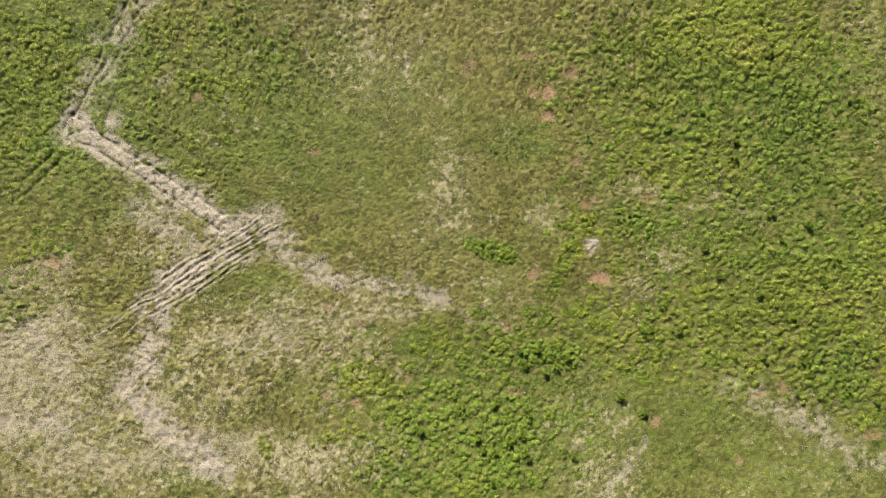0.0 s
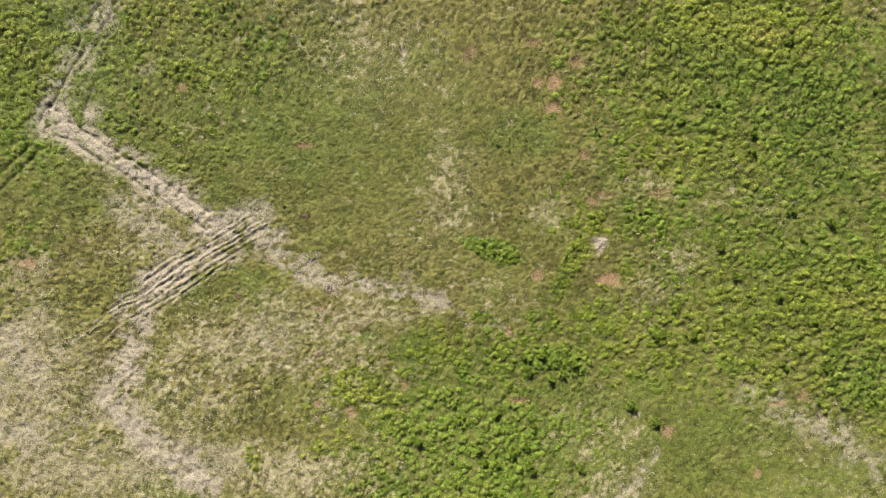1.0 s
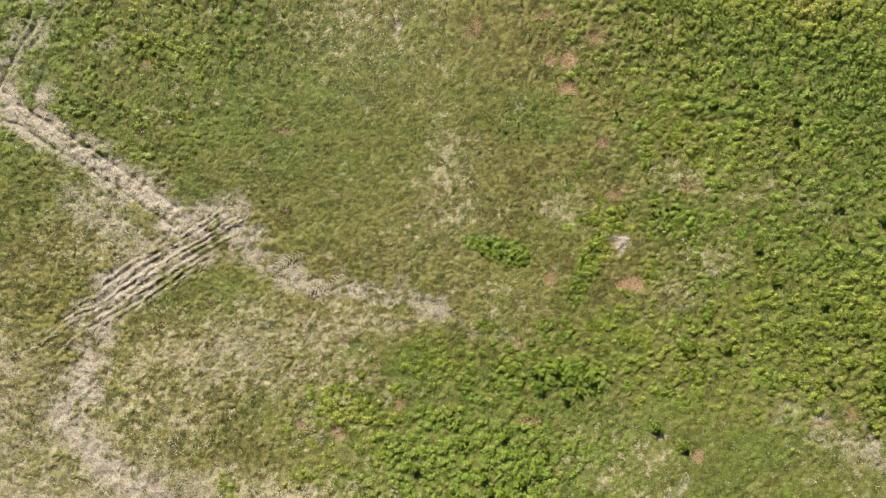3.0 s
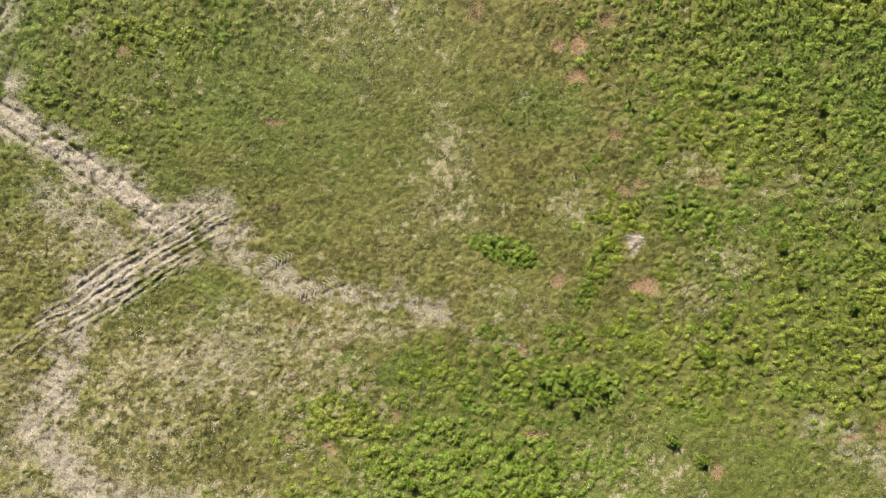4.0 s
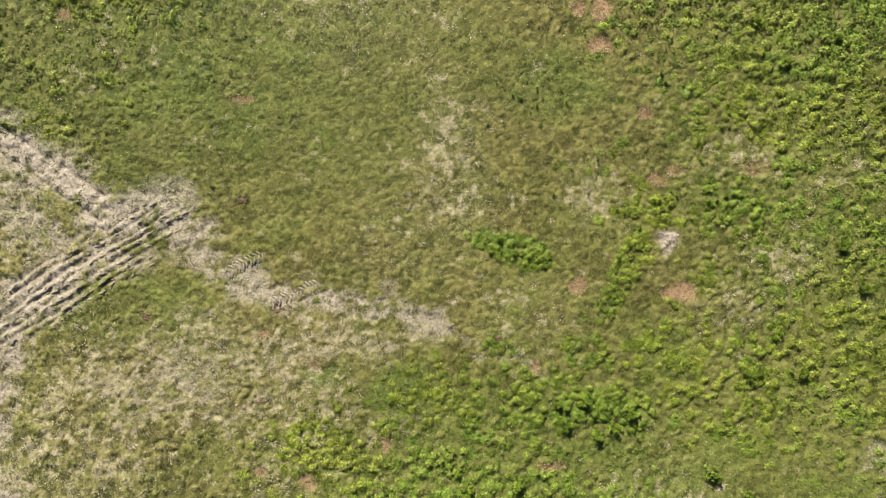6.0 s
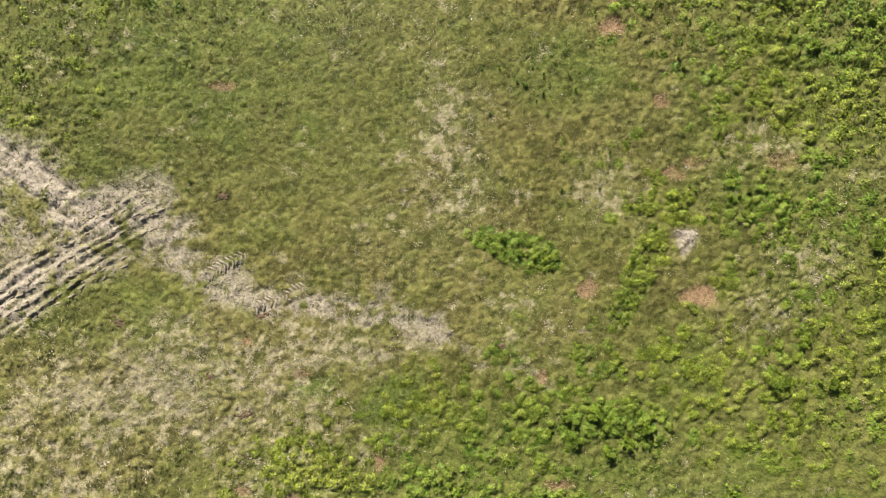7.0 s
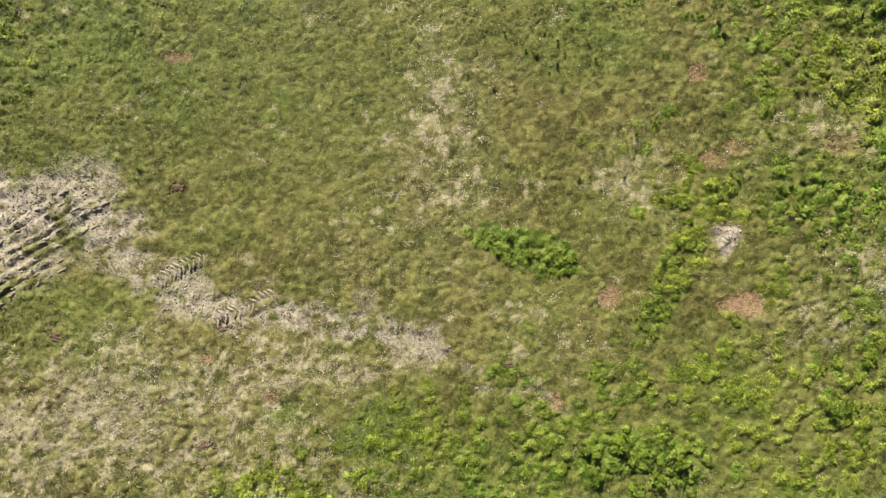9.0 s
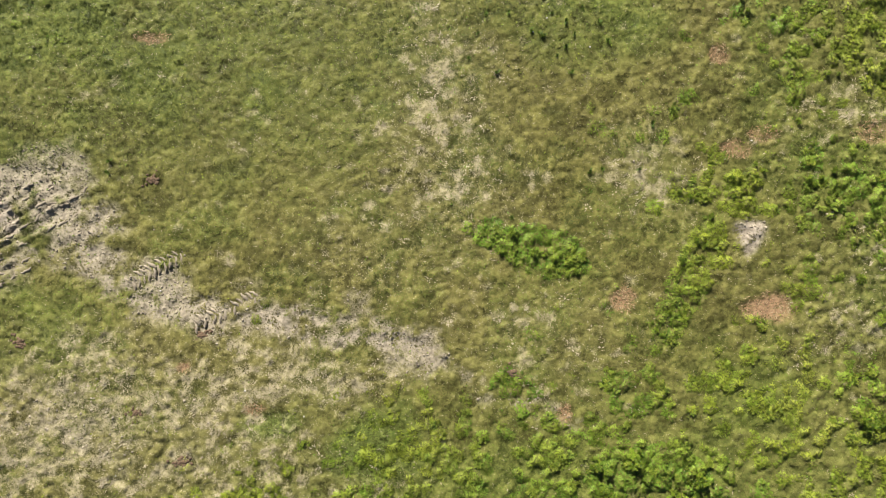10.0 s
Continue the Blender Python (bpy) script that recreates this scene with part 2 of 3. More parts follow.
TALL_EAST = [
    (23.9, -2.3), (32.5, -2.8), (28.2, 3), (28.9, 0.8), (25, 9.2), (26, 15), (27.9, 16.7),
    (34.7, -5.4), (36.9, -2.1), (30.3, -12.2), (27.4, -9.1), (34.7, -11.9), (36.9, -9.1), (25, -9.1),
    (27.2, 20.1), (34.7, 12.6), (22.2, 11.6), (17.8, 12.6), (19.3, 10.2), (24.6, 7.8), (27, -3.8),
    (29.9, -5.7), (33.7, -0.9), (31.3, 2), (22.4, 0.1), (37.1, -12.9), (20.2, -6.9), (30.8, -9.5),
]
TALL_SOUTH = [
    (3.1, -15.8), (1.9, -13.4), (4.6, -13), (7.5, -14.1), (7.2, -17.2), (4.6, -17.2), (10.7, -9.1),
    (7.2, -9.8), (8.9, -10.5), (6.7, -8.6), (17.3, -13.8), (17.8, -6.9), (3.6, -17), (1.5, -18.9),
    (4.3, -19.6), (3.1, -20.8), (8.2, -8.3), (9.9, -10), (11.1, -17.4), (19, -4.7), (-1.7, -15.3),
    (5.8, -16.2), (7, -15.8), (15.2, -12.4), (1.2, -12.4),
]
TALL_MIDDLE = [
    (2.7, 0.3), (3.5, 0.5), (4.3, -0.3), (5.1, -0.5), (6, -1), (3.2, -0.2), (11.2, 1.1), (12, 2.6),
    (13.3, 2.9), (10.4, 1.9), (11, -0), (15, 2.6), (16, 2.9), (9.1, -3.3), (9.6, -2.6), (10.1, -0.5),
    (12.7, 9.2), (13.7, 9), (15.8, 6.7), (14.6, 4.9), (17.6, 8.5),
]
DUNG = [
    (-11.46, -6.56), (-9.62, -8.49), (-16.02, -3.73), (-8.75, -3.49), (3.44, -4.95), (-10.75, 2.67),
]
SEEDLINGS = [
    (2.47, 9.15), (4.25, 8.48), (4.59, 8.32), (5.59, 8.8), (5.03, 9.14), (3.36, 9.15), (5.92, 8.31), (5.59, 7.8),
    (4.74, 8.25), (6.53, 2.9), (8.43, 3), (8.96, 4.78), (7.02, 3.01), (-12.43, 3.41), (-12.54, 2.97), (3.46, 1.13),
    (2.91, 6.81), (5.81, 6.8), (6.26, 9.36), (1.8, 7.38), (6.92, 8.8), (5.25, 7.47), (7.26, 8.02), (2.14, 8.38),
]
PEBBLES = [
    (4.86, 8.96), (4.32, 8.43), (6.54, 7.8), (16.68, 2.31), (12.85, 4.1), (-4.72, -6.68), (-7.05, -5.67), (-12.26, -9.08), (-10.43, -1.74),
]
RUT_START, RUT_END = (-14.26, 2.34), (-25.79, -4.7)
TREADS = [
    (-9.09, -3.09, -6.55, -1.98, 13, 0.6),
    (-11.78, -1.52, -9.52, -0.18, 11, 0.6),
]
RUTS_NORTH_WEST = [
    (-30.6, 9.1, -24.6, 5.6), (-24.6, 5.6, -18.9, 1.6), (-29.8, 10.2, -24.0, 6.7), (-24.0, 6.7, -18.3, 2.8),
    (-26.5, 21.0, -30.0, 14.2), (-25.4, 20.4, -28.9, 13.6),
    (-35.5, 5.74, -32.64, 8.32), (-35.88, 4.16, -31.68, 7.99),
    (-31.21, 11.34, -29.44, 14.46), (-29.44, 14.46, -28.48, 15.8),
    (-28.34, 11.35, -27.38, 13.5), (-31.97, 10.53, -31.21, 11.58),
]


def plan(x, y):
    """Shares of 0 to 1 at places: lush weeds, fresh grass, dry grass, bare soil, red soil."""
    x, y = np.asarray(x, float), np.asarray(y, float)
    wx, wy = warped(x, y, 1.1, 3.0, 1)
    vx, vy = warped(wx, wy, 1.5, 5.0, 7)
    lush = patches(vx, vy, LUSH_NORTH_EAST + LUSH_EAST, 1.55)
    lush = np.maximum(lush, patches(vx, vy, LUSH_SOUTH + LUSH_NORTH_WEST, 1.45))
    lush = np.maximum(0.64 * lush, 0.75 * patches(vx, vy, LUSH_WIDE, 1.7))
    nx, ny = warped(x, y, 0.5, 1.3, 2)
    lush = np.maximum(lush, 0.62 * patches(nx, ny, LUSH_MIDDLE))
    fresh = np.maximum(patches(wx, wy, FRESH), patches(vx, vy, FRESH_WIDE, 1.6))
    dry = np.maximum(patches(vx, vy, DRY_WEST, 1.5), 0.8 * patches(wx, wy, DRY_EAST, 1.4))
    soil = np.zeros(x.shape)
    sx, sy = warped(x, y, 0.8, 1.5, 3)
    for line, half, w in SOIL_WEST + SOIL_EAST:
        soil = np.maximum(soil, w * soft(-nearness(sx, sy, line), -1.6 * half, -0.2 * half))
    px, py = warped(x, y, 0.32, 0.8, 4)
    soil = np.maximum(soil, patches(px, py, PALE_PATCHES))
    red = patches(px, py, RED_PATCHES + RUST_PATCHES)
    broken = 0.5 * layers(x, y, 1.1, 6, 3) + 0.5 * layers(x, y, 0.4, 21, 2)
    soil = soil * soft(1.9 * broken - 0.45 + soil * 0.58, 0.56, 0.98)
    dusty = patches(vx, vy, DUSTY_WEST, 1.6) * soft(layers(x, y, 1.6, 14, 3), 0.2, 0.6)
    soil = np.maximum(soil, dusty * (0.5 + 0.5 * soft(broken, 0.3, 0.6)))
    red = red * soft(1.4 * broken - 0.2 + red * 0.7, 0.42, 0.82)
    fleck = 0.55 * layers(x, y, 0.5, 9, 2) + 0.45 * cells(*warped(x, y, 0.12, 0.3, 11), 0.36, 9)[1]
    mottle = layers(x, y, 2.6, 10, 2)
    dry = 0.85 * soft(1.9 * (fleck - 0.5) + 0.95 * dry + 0.5 * (mottle - 0.5), 0.44, 0.92) + 0.3 * dry
    dry = np.clip(dry, 0, 1) * (1 - 0.6 * dusty)
    lush = lush * (1 - soil) * (1 - red)
    return lush, fresh, dry * (1 - 0.6 * lush), soil, red


RUT_LENGTH = math.hypot(RUT_END[0] - RUT_START[0], RUT_END[1] - RUT_START[1])
RUT_ALONG = ((RUT_END[0] - RUT_START[0]) / RUT_LENGTH, (RUT_END[1] - RUT_START[1]) / RUT_LENGTH)
RUT_OFFSETS = (-1.05, -0.62, -0.05, 0.30, 0.85, 1.36, 1.72)
RUT_FIRST = (1.2, 0.5, 0.2, -0.6, 0.2, 2.2, 3.0)
RUT_LAST = (11.0, 13.2, 15.4, 17.5, 12.6, 15.8, 10.2)


def freshness(x, y, fresh):
    """Share of green among the olive blades."""
    return np.clip(0.8 * fresh + 0.68 * soft(layers(x, y, 2.4, 22, 3), 0.47, 0.64), 0, 1)


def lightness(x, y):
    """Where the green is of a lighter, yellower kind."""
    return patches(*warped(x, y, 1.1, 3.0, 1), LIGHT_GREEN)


def height(x, y, soil):
    """Height of the ground: hummocks, trodden soil, the tractor's ruts."""
    x, y = np.asarray(x, float), np.asarray(y, float)
    z = 0.10 * (layers(x, y, 1.1, 11, 3) - 0.5) + 0.25 * (grain(x, y, 9.0, 12) - 0.5)
    z = z + soil * 0.27 * (layers(x, y, 0.42, 13, 2) - 0.5)
    u = (x - RUT_START[0]) * RUT_ALONG[0] + (y - RUT_START[1]) * RUT_ALONG[1]
    v = -(x - RUT_START[0]) * RUT_ALONG[1] + (y - RUT_START[1]) * RUT_ALONG[0]
    v = v + 0.4 * (grain(u, v, 2.2, 14) - 0.5)
    for k, off in enumerate(RUT_OFFSETS):
        first, last = RUT_FIRST[k], RUT_LAST[k]
        inside = soft(u, first - 0.8, first + 1.2) * soft(-u, -last - 0.8, -last + 1.5) * soft(grain(u, v, 0.9, 16 + k), 0.05, 0.5)
        w = v - off + 0.3 * (layers(u, v, 1.3, 5 + k, 2) - 0.5)
        rough = 0.55 + 0.9 * grain(u, v, 0.3, 8 + k)
        z = z - inside * 0.07 * rough * np.exp(-((w / 0.085) ** 2)) + inside * 0.06 * rough * np.exp(-(((w - 0.21) / 0.11) ** 2))
    for ax, ay, bx, by in RUTS_NORTH_WEST:
        z = z - 0.11 * np.exp(-((nearness(*warped(x, y, 0.15, 0.8, 8), [(ax, ay), (bx, by)]) / 0.15) ** 2))
    return z


def dark_ruts(x, y):
    """Deep narrow ruts whose earth is coloured darker, in broken stretches."""
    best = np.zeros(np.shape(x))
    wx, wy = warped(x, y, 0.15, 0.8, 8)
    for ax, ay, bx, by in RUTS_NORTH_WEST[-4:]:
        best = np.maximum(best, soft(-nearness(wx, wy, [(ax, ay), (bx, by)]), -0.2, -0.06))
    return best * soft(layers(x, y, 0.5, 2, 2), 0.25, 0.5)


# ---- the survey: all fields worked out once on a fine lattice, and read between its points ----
STEP, HALF_X, HALF_Y = 0.075, 40.0, 23.5
FIELDS = {}


def survey():
    xs, ys = np.arange(-HALF_X, HALF_X + STEP, STEP), np.arange(-HALF_Y, HALF_Y + STEP, STEP)
    x, y = np.meshgrid(xs, ys)
    lush, fresh, dry, soil, red = plan(x, y)
    wx, wy = warped(x, y, 0.16, 0.45, 4)
    big, big_own, big_luck = cells(wx, wy, 0.56, 2)
    mid, mid_own, mid_luck = cells(wx, wy, 0.34, 5)
    small, small_own, small_luck = cells(wx, wy, 0.19, 8)
    grazed = patches(*warped(x, y, 1.5, 5.0, 7), GRAZED, 1.5)
    grows, sprig = soft(1.25 * lush + 0.03 - big_luck, 0.0, 0.2), soft(1.1 * lush + 0.03 - mid_luck, 0.0, 0.2)
    grassy = (1 - soil) * (1 - red)
    bare = height(x, y, soil)
    calm = soft(layers(x, y, 4.5, 12, 2), 0.35, 0.65)
    tuft = grassy * ((0.10 + 0.05 * calm) * (1 - 0.7 * grazed) * mid * (0.2 + 0.8 * mid_own) + 0.06 * small * (0.4 + 0.6 * small_own))
    fine = 1 - 0.6 * grazed
    spread = np.clip(np.maximum(grows * soft(big, 0.0, 0.3) * soft(mid, 0.05, 0.3), sprig * soft(mid, 0.1, 0.4)), 0, 1) * (1 - soil) * (1 - red)
    vigour = (0.45 + 0.45 * soft(lush, 0.1, 0.8)) * (1 - 0.3 * grazed)
    canopy = vigour * grassy * (0.15 * fine * grows * big * (0.15 + 0.85 * big_own**1.3) + 0.20 * fine * sprig * mid * (0.15 + 0.85 * mid_own) + 0.12 * spread * small * (0.2 + 0.8 * small_own))
    bare = bare + 0.5 * canopy
    FIELDS.update(lush=np.maximum(spread * (0.55 + 0.45 * lush), 0.35 * lush), fresh=fresh, dry=dry, soil=soil, red=red, ground=bare + tuft, canopy=0.5 * canopy, kind=np.clip(soft(layers(x, y, 6.0, 16, 2), 0.32, 0.7) + 0.7 * (mid_luck - 0.6), 0, 1),
                  rut_dark=dark_ruts(x, y), light=lightness(x, y), green=freshness(x, y, fresh),
                  tuft=1.25 * (1 - 0.5 * grazed) * (mid_own - 0.5) + 0.95 * (small_own - 0.5), clump=0.3 * (big_own - 0.5) + 1.1 * fine * (mid_own - 0.5) + 0.8 * (small_own - 0.5),
                  tone=1.25 * (layers(x, y, 3.4, 18, 3) - 0.5), hue=1.2 * (layers(x, y, 5.0, 20, 3) - 0.5), dome=spread)
    for key, top in (("ground", FIELDS["ground"]), ("canopy", FIELDS["ground"] + 0.5 * canopy)):
        FIELDS[key + "_y"], FIELDS[key + "_x"] = np.gradient(top, STEP)
    for key in FIELDS:
        FIELDS[key] = FIELDS[key].astype(np.float32)


def folded(a, half):
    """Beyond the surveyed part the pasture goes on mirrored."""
    return np.abs((np.asarray(a, float) - half) % (4 * half) - 2 * half) - half


def read(x, y, *keys):
    """The fields at places."""
    u, v = (folded(x, HALF_X) + HALF_X) / STEP, (folded(y, HALF_Y) + HALF_Y) / STEP
    wide, deep = FIELDS["lush"].shape[1], FIELDS["lush"].shape[0]
    i, j = np.clip(u.astype(np.int64), 0, wide - 2), np.clip(v.astype(np.int64), 0, deep - 2)
    f, g = u - i, v - j
    found = []
    for key in keys:
        a = FIELDS[key]
        found.append((a[j, i] * (1 - f) + a[j, i + 1] * f) * (1 - g) + (a[j + 1, i] * (1 - f) + a[j + 1, i + 1] * f) * g)
    return found


def facing(x, y, which, steep=1.0):
    """The way the surface of the sward or of the weeds faces at places."""
    a, b = read(x, y, which + "_x", which + "_y")
    out = np.stack([-a * steep, -b * steep, np.ones(len(a))], 1)
    return out / np.linalg.norm(out, axis=1)[:, None]


survey()


# ---- materials ----
def material(name, roughness=0.9):
    m = bpy.data.materials.new(name)
    m.use_nodes = True
    m.node_tree.nodes["Principled BSDF"].inputs["Roughness"].default_value = roughness
    m.node_tree.nodes["Principled BSDF"].inputs["Specular IOR Level"].default_value = 0.25
    return m, m.node_tree.nodes, m.node_tree.links


def attribute(nodes, name):
    a = nodes.new("ShaderNodeAttribute")
    a.attribute_name = name
    return a.outputs["Fac"]


def mixed(nodes, links, factor, a, b):
    m = nodes.new("ShaderNodeMix")
    m.data_type = "RGBA"
    for value, socket in ((factor, m.inputs["Factor"]), (a, m.inputs["A"]), (b, m.inputs["B"])):
        if isinstance(value, (int, float)):
            socket.default_value = value
        elif isinstance(value, tuple):
            socket.default_value = (*value, 1)
        else:
            links.new(value, socket)
    return m.outputs["Result"]


def speckle(nodes, links, scale, low, high, detail=4.0):
    """Noise over the plan, stretched to 0 to 1 between two levels."""
    coords, tex, ramp = nodes.new("ShaderNodeTexCoord"), nodes.new("ShaderNodeTexNoise"), nodes.new("ShaderNodeMapRange")
    tex.inputs["Scale"].default_value, tex.inputs["Detail"].default_value = scale, detail
    ramp.inputs["From Min"].default_value, ramp.inputs["From Max"].default_value = low, high
    links.new(coords.outputs["Object"], tex.inputs["Vector"])
    links.new(tex.outputs["Fac"], ramp.inputs["Value"])
    return ramp.outputs["Result"]


def bumped(nodes, links, scale, strength, far):
    coords, tex, b = nodes.new("ShaderNodeTexCoord"), nodes.new("ShaderNodeTexNoise"), nodes.new("ShaderNodeBump")
    tex.inputs["Scale"].default_value, tex.inputs["Detail"].default_value = scale, 5.0
    b.inputs["Strength"].default_value, b.inputs["Distance"].default_value = strength, far
    links.new(coords.outputs["Object"], tex.inputs["Vector"])
    links.new(tex.outputs["Fac"], b.inputs["Height"])
    links.new(b.outputs["Normal"], nodes["Principled BSDF"].inputs["Normal"])


def ground_material():
    m, nodes, links = material("meadow ground", 0.95)
    fine, coarse = speckle(nodes, links, 7.0, 0.32, 0.68, 4.0), speckle(nodes, links, 1.3, 0.35, 0.65)
    tussock = attribute(nodes, "tuft")
    turf = mixed(nodes, links, fine, mixed(nodes, links, tussock, (0.034, 0.032, 0.006), (0.088, 0.083, 0.017)), mixed(nodes, links, tussock, (0.070, 0.064, 0.015), (0.160, 0.144, 0.040)))
    turf = mixed(nodes, links, attribute(nodes, "fresh"), turf, mixed(nodes, links, fine, (0.038, 0.060, 0.008), (0.100, 0.128, 0.020)))
    thatch = mixed(nodes, links, fine, (0.13, 0.112, 0.050), (0.29, 0.252, 0.145))
    colour = mixed(nodes, links, attribute(nodes, "dry"), turf, thatch)
    under = mixed(nodes, links, fine, (0.066, 0.080, 0.010), (0.135, 0.153, 0.023))
    colour = mixed(nodes, links, attribute(nodes, "lush"), colour, under)
    earth = mixed(nodes, links, fine, (0.120, 0.098, 0.072), (0.272, 0.233, 0.175))
    earth = mixed(nodes, links, coarse, earth, mixed(nodes, links, fine, (0.160, 0.132, 0.099), (0.292, 0.250, 0.190)))
    colour = mixed(nodes, links, attribute(nodes, "soil"), colour, earth)
    # darker brown along the last four north-west ruts
    colour = mixed(nodes, links, attribute(nodes, "rut_dark"), colour, mixed(nodes, links, fine, (0.028, 0.024, 0.016), (0.070, 0.058, 0.038)))
    rust = mixed(nodes, links, fine, (0.120, 0.072, 0.038), (0.262, 0.166, 0.092))
    colour = mixed(nodes, links, attribute(nodes, "red"), colour, rust)
    links.new(colour, nodes["Principled BSDF"].inputs["Base Color"])
    bumped(nodes, links, 9.0, 0.7, 0.06)
    return m


def leaf_material(name, dark, light, dry, green=None, roughness=0.6):
    """Blades and leaves: tone, freshness and dryness vary from plant to plant."""
    m, nodes, links = material(name, roughness)
    colour = mixed(nodes, links, attribute(nodes, "tone"), dark, light)
    if green:
        colour = mixed(nodes, links, attribute(nodes, "green"), colour, mixed(nodes, links, attribute(nodes, "tone"), *green))
    colour = mixed(nodes, links, attribute(nodes, "straw"), colour, dry)
    nodes["Principled BSDF"].inputs["Specular IOR Level"].default_value = 0.12
    links.new(colour, nodes["Principled BSDF"].inputs["Base Color"])
    way = nodes.new("ShaderNodeAttribute")
    way.attribute_name = "facing"
    links.new(way.outputs["Vector"], nodes["Principled BSDF"].inputs["Normal"])
    return m


def plain_material(name, dark, light, scale, roughness=0.95):
    m, nodes, links = material(name, roughness)
    info = nodes.new("ShaderNodeObjectInfo")
    colour = mixed(nodes, links, speckle(nodes, links, scale, 0.35, 0.65), dark, light)
    colour = mixed(nodes, links, info.outputs["Random"], colour, mixed(nodes, links, 0.5, colour, dark))
    links.new(colour, nodes["Principled BSDF"].inputs["Base Color"])
    bumped(nodes, links, scale * 2, 0.6, 0.02)
    return m


GROUND = ground_material()
GRASS = leaf_material("meadow grass", (0.051, 0.046, 0.011), (0.146, 0.129, 0.042), (0.31, 0.264, 0.180), ((0.033, 0.045, 0.007), (0.113, 0.140, 0.024)))
WEED = leaf_material("weed leaves", (0.072, 0.093, 0.009), (0.180, 0.215, 0.020), (0.27, 0.235, 0.05), ((0.042, 0.082, 0.009), (0.116, 0.190, 0.019)))
DEEP = leaf_material("dark weed leaves", (0.040, 0.075, 0.006), (0.125, 0.190, 0.011), (0.26, 0.24, 0.04))
RUSTY = leaf_material("dead rusty stems", (0.135, 0.077, 0.040), (0.275, 0.172, 0.092), (0.33, 0.262, 0.155))
STEM = plain_material("green stems", (0.05, 0.08, 0.02), (0.12, 0.15, 0.05), 20.0)
SOIL = plain_material("pale dry soil", (0.125, 0.102, 0.074), (0.265, 0.226, 0.165), 9.0)
DUNG_BROWN = plain_material("dried dung", (0.055, 0.036, 0.022), (0.16, 0.105, 0.062), 12.0)
STONE = plain_material("white stone", (0.32, 0.30, 0.26), (0.5, 0.48, 0.43), 15.0)


# ---- meshes from arrays ----
def mesh_of(name, verts, faces, mat, smooth=False, **shares):
    """A mesh from an array of corners and an array of equal faces, with one number a corner for each share."""
    verts, faces = np.asarray(verts, np.float32), np.asarray(faces, np.int32)
    me = bpy.data.meshes.new(name)
    me.vertices.add(len(verts))
    me.vertices.foreach_set("co", verts.ravel())
    me.loops.add(faces.size)
    me.loops.foreach_set("vertex_index", faces.ravel())
    me.polygons.add(len(faces))
    me.polygons.foreach_set("loop_start", np.arange(0, faces.size, faces.shape[1], dtype=np.int32))
    me.polygons.foreach_set("use_smooth", np.full(len(faces), smooth))
    for key, values in shares.items():
        values = np.asarray(values, np.float32)
        if values.ndim == 2:
            me.attributes.new(key, "FLOAT_VECTOR", "POINT").data.foreach_set("vector", values.ravel())
        else:
            me.attributes.new(key, "FLOAT", "POINT").data.foreach_set("value", values)
    me.update(calc_edges=True)
    me.materials.append(mat)
    return me


def shading(verts, soft_way, share):
    """Mixes each leaf's own normal with the way its tuft faces; four corners a leaf."""
    v = verts.reshape(-1, 4, 3)
    own = np.cross(v[:, 1] - v[:, 0], v[:, 2] - v[:, 0]) + np.cross(v[:, 2] - v[:, 0], v[:, 3] - v[:, 0])
    own = own / (np.linalg.norm(own, axis=1)[:, None] + 1e-9)
    own = own * np.where(own[:, 2:] < 0, -1, 1)
    out = own * (1 - share) + soft_way * share
    return np.repeat(out / np.linalg.norm(out, axis=1)[:, None], 4, axis=0)


def blades(rng, base, long, wide, lean, yaw, tone, straw):
    """Grass blades, a bent pair of triangles each: arrays of corners, faces, tone, straw."""
    n = len(base)
    out = np.stack([np.cos(yaw), np.sin(yaw), np.zeros(n)], 1)
    side = np.stack([-np.sin(yaw), np.cos(yaw), np.zeros(n)], 1) * wide[:, None] / 2
    up = np.array([[0, 0, 1.0]])
    mid = base + long[:, None] * 0.5 * (out * np.sin(lean * 0.6)[:, None] + up * np.cos(lean * 0.6)[:, None])
    tip = mid + long[:, None] * 0.5 * (out * np.sin(lean * 1.25)[:, None] + up * np.cos(lean * 1.25)[:, None])
    verts = np.stack([base - side * 0.5, mid - side, tip, mid + side], 1).reshape(-1, 3)
    k = np.arange(n)[:, None] * 4
    faces = np.concatenate([k + [[0, 1, 3]], k + [[1, 2, 3]]])
    return verts, faces, np.repeat(tone, 4), np.repeat(straw, 4)


def leaves(rng, middle, out, long, wide, tone, straw):
    """Folded pointed leaves from a place along a direction."""
    n = len(middle)
    out = out / np.linalg.norm(out, axis=1)[:, None]
    side = np.cross(out, rng.normal(0, 0.6, (n, 3)) + [0, 0, 1])
    side = side / np.linalg.norm(side, axis=1)[:, None]
    drop = np.array([[0, 0, 1.0]])
    tip = middle + out * long[:, None] - drop * (long * 0.25)[:, None]
    belly = middle + out * (long * 0.45)[:, None]
    verts = np.stack([middle, belly - side * wide[:, None] / 2, tip, belly + side * wide[:, None] / 2], 1).reshape(-1, 3)
    k = np.arange(n)[:, None] * 4
    return verts, np.concatenate([k + [[0, 1, 2]], k + [[0, 2, 3]]]), np.repeat(tone, 4), np.repeat(straw, 4)


def part(name, data, parent, m, label=""):
    ob = new(name, data)
    ob.parent, ob.matrix_basis = parent, m
    return tagged(ob, label)


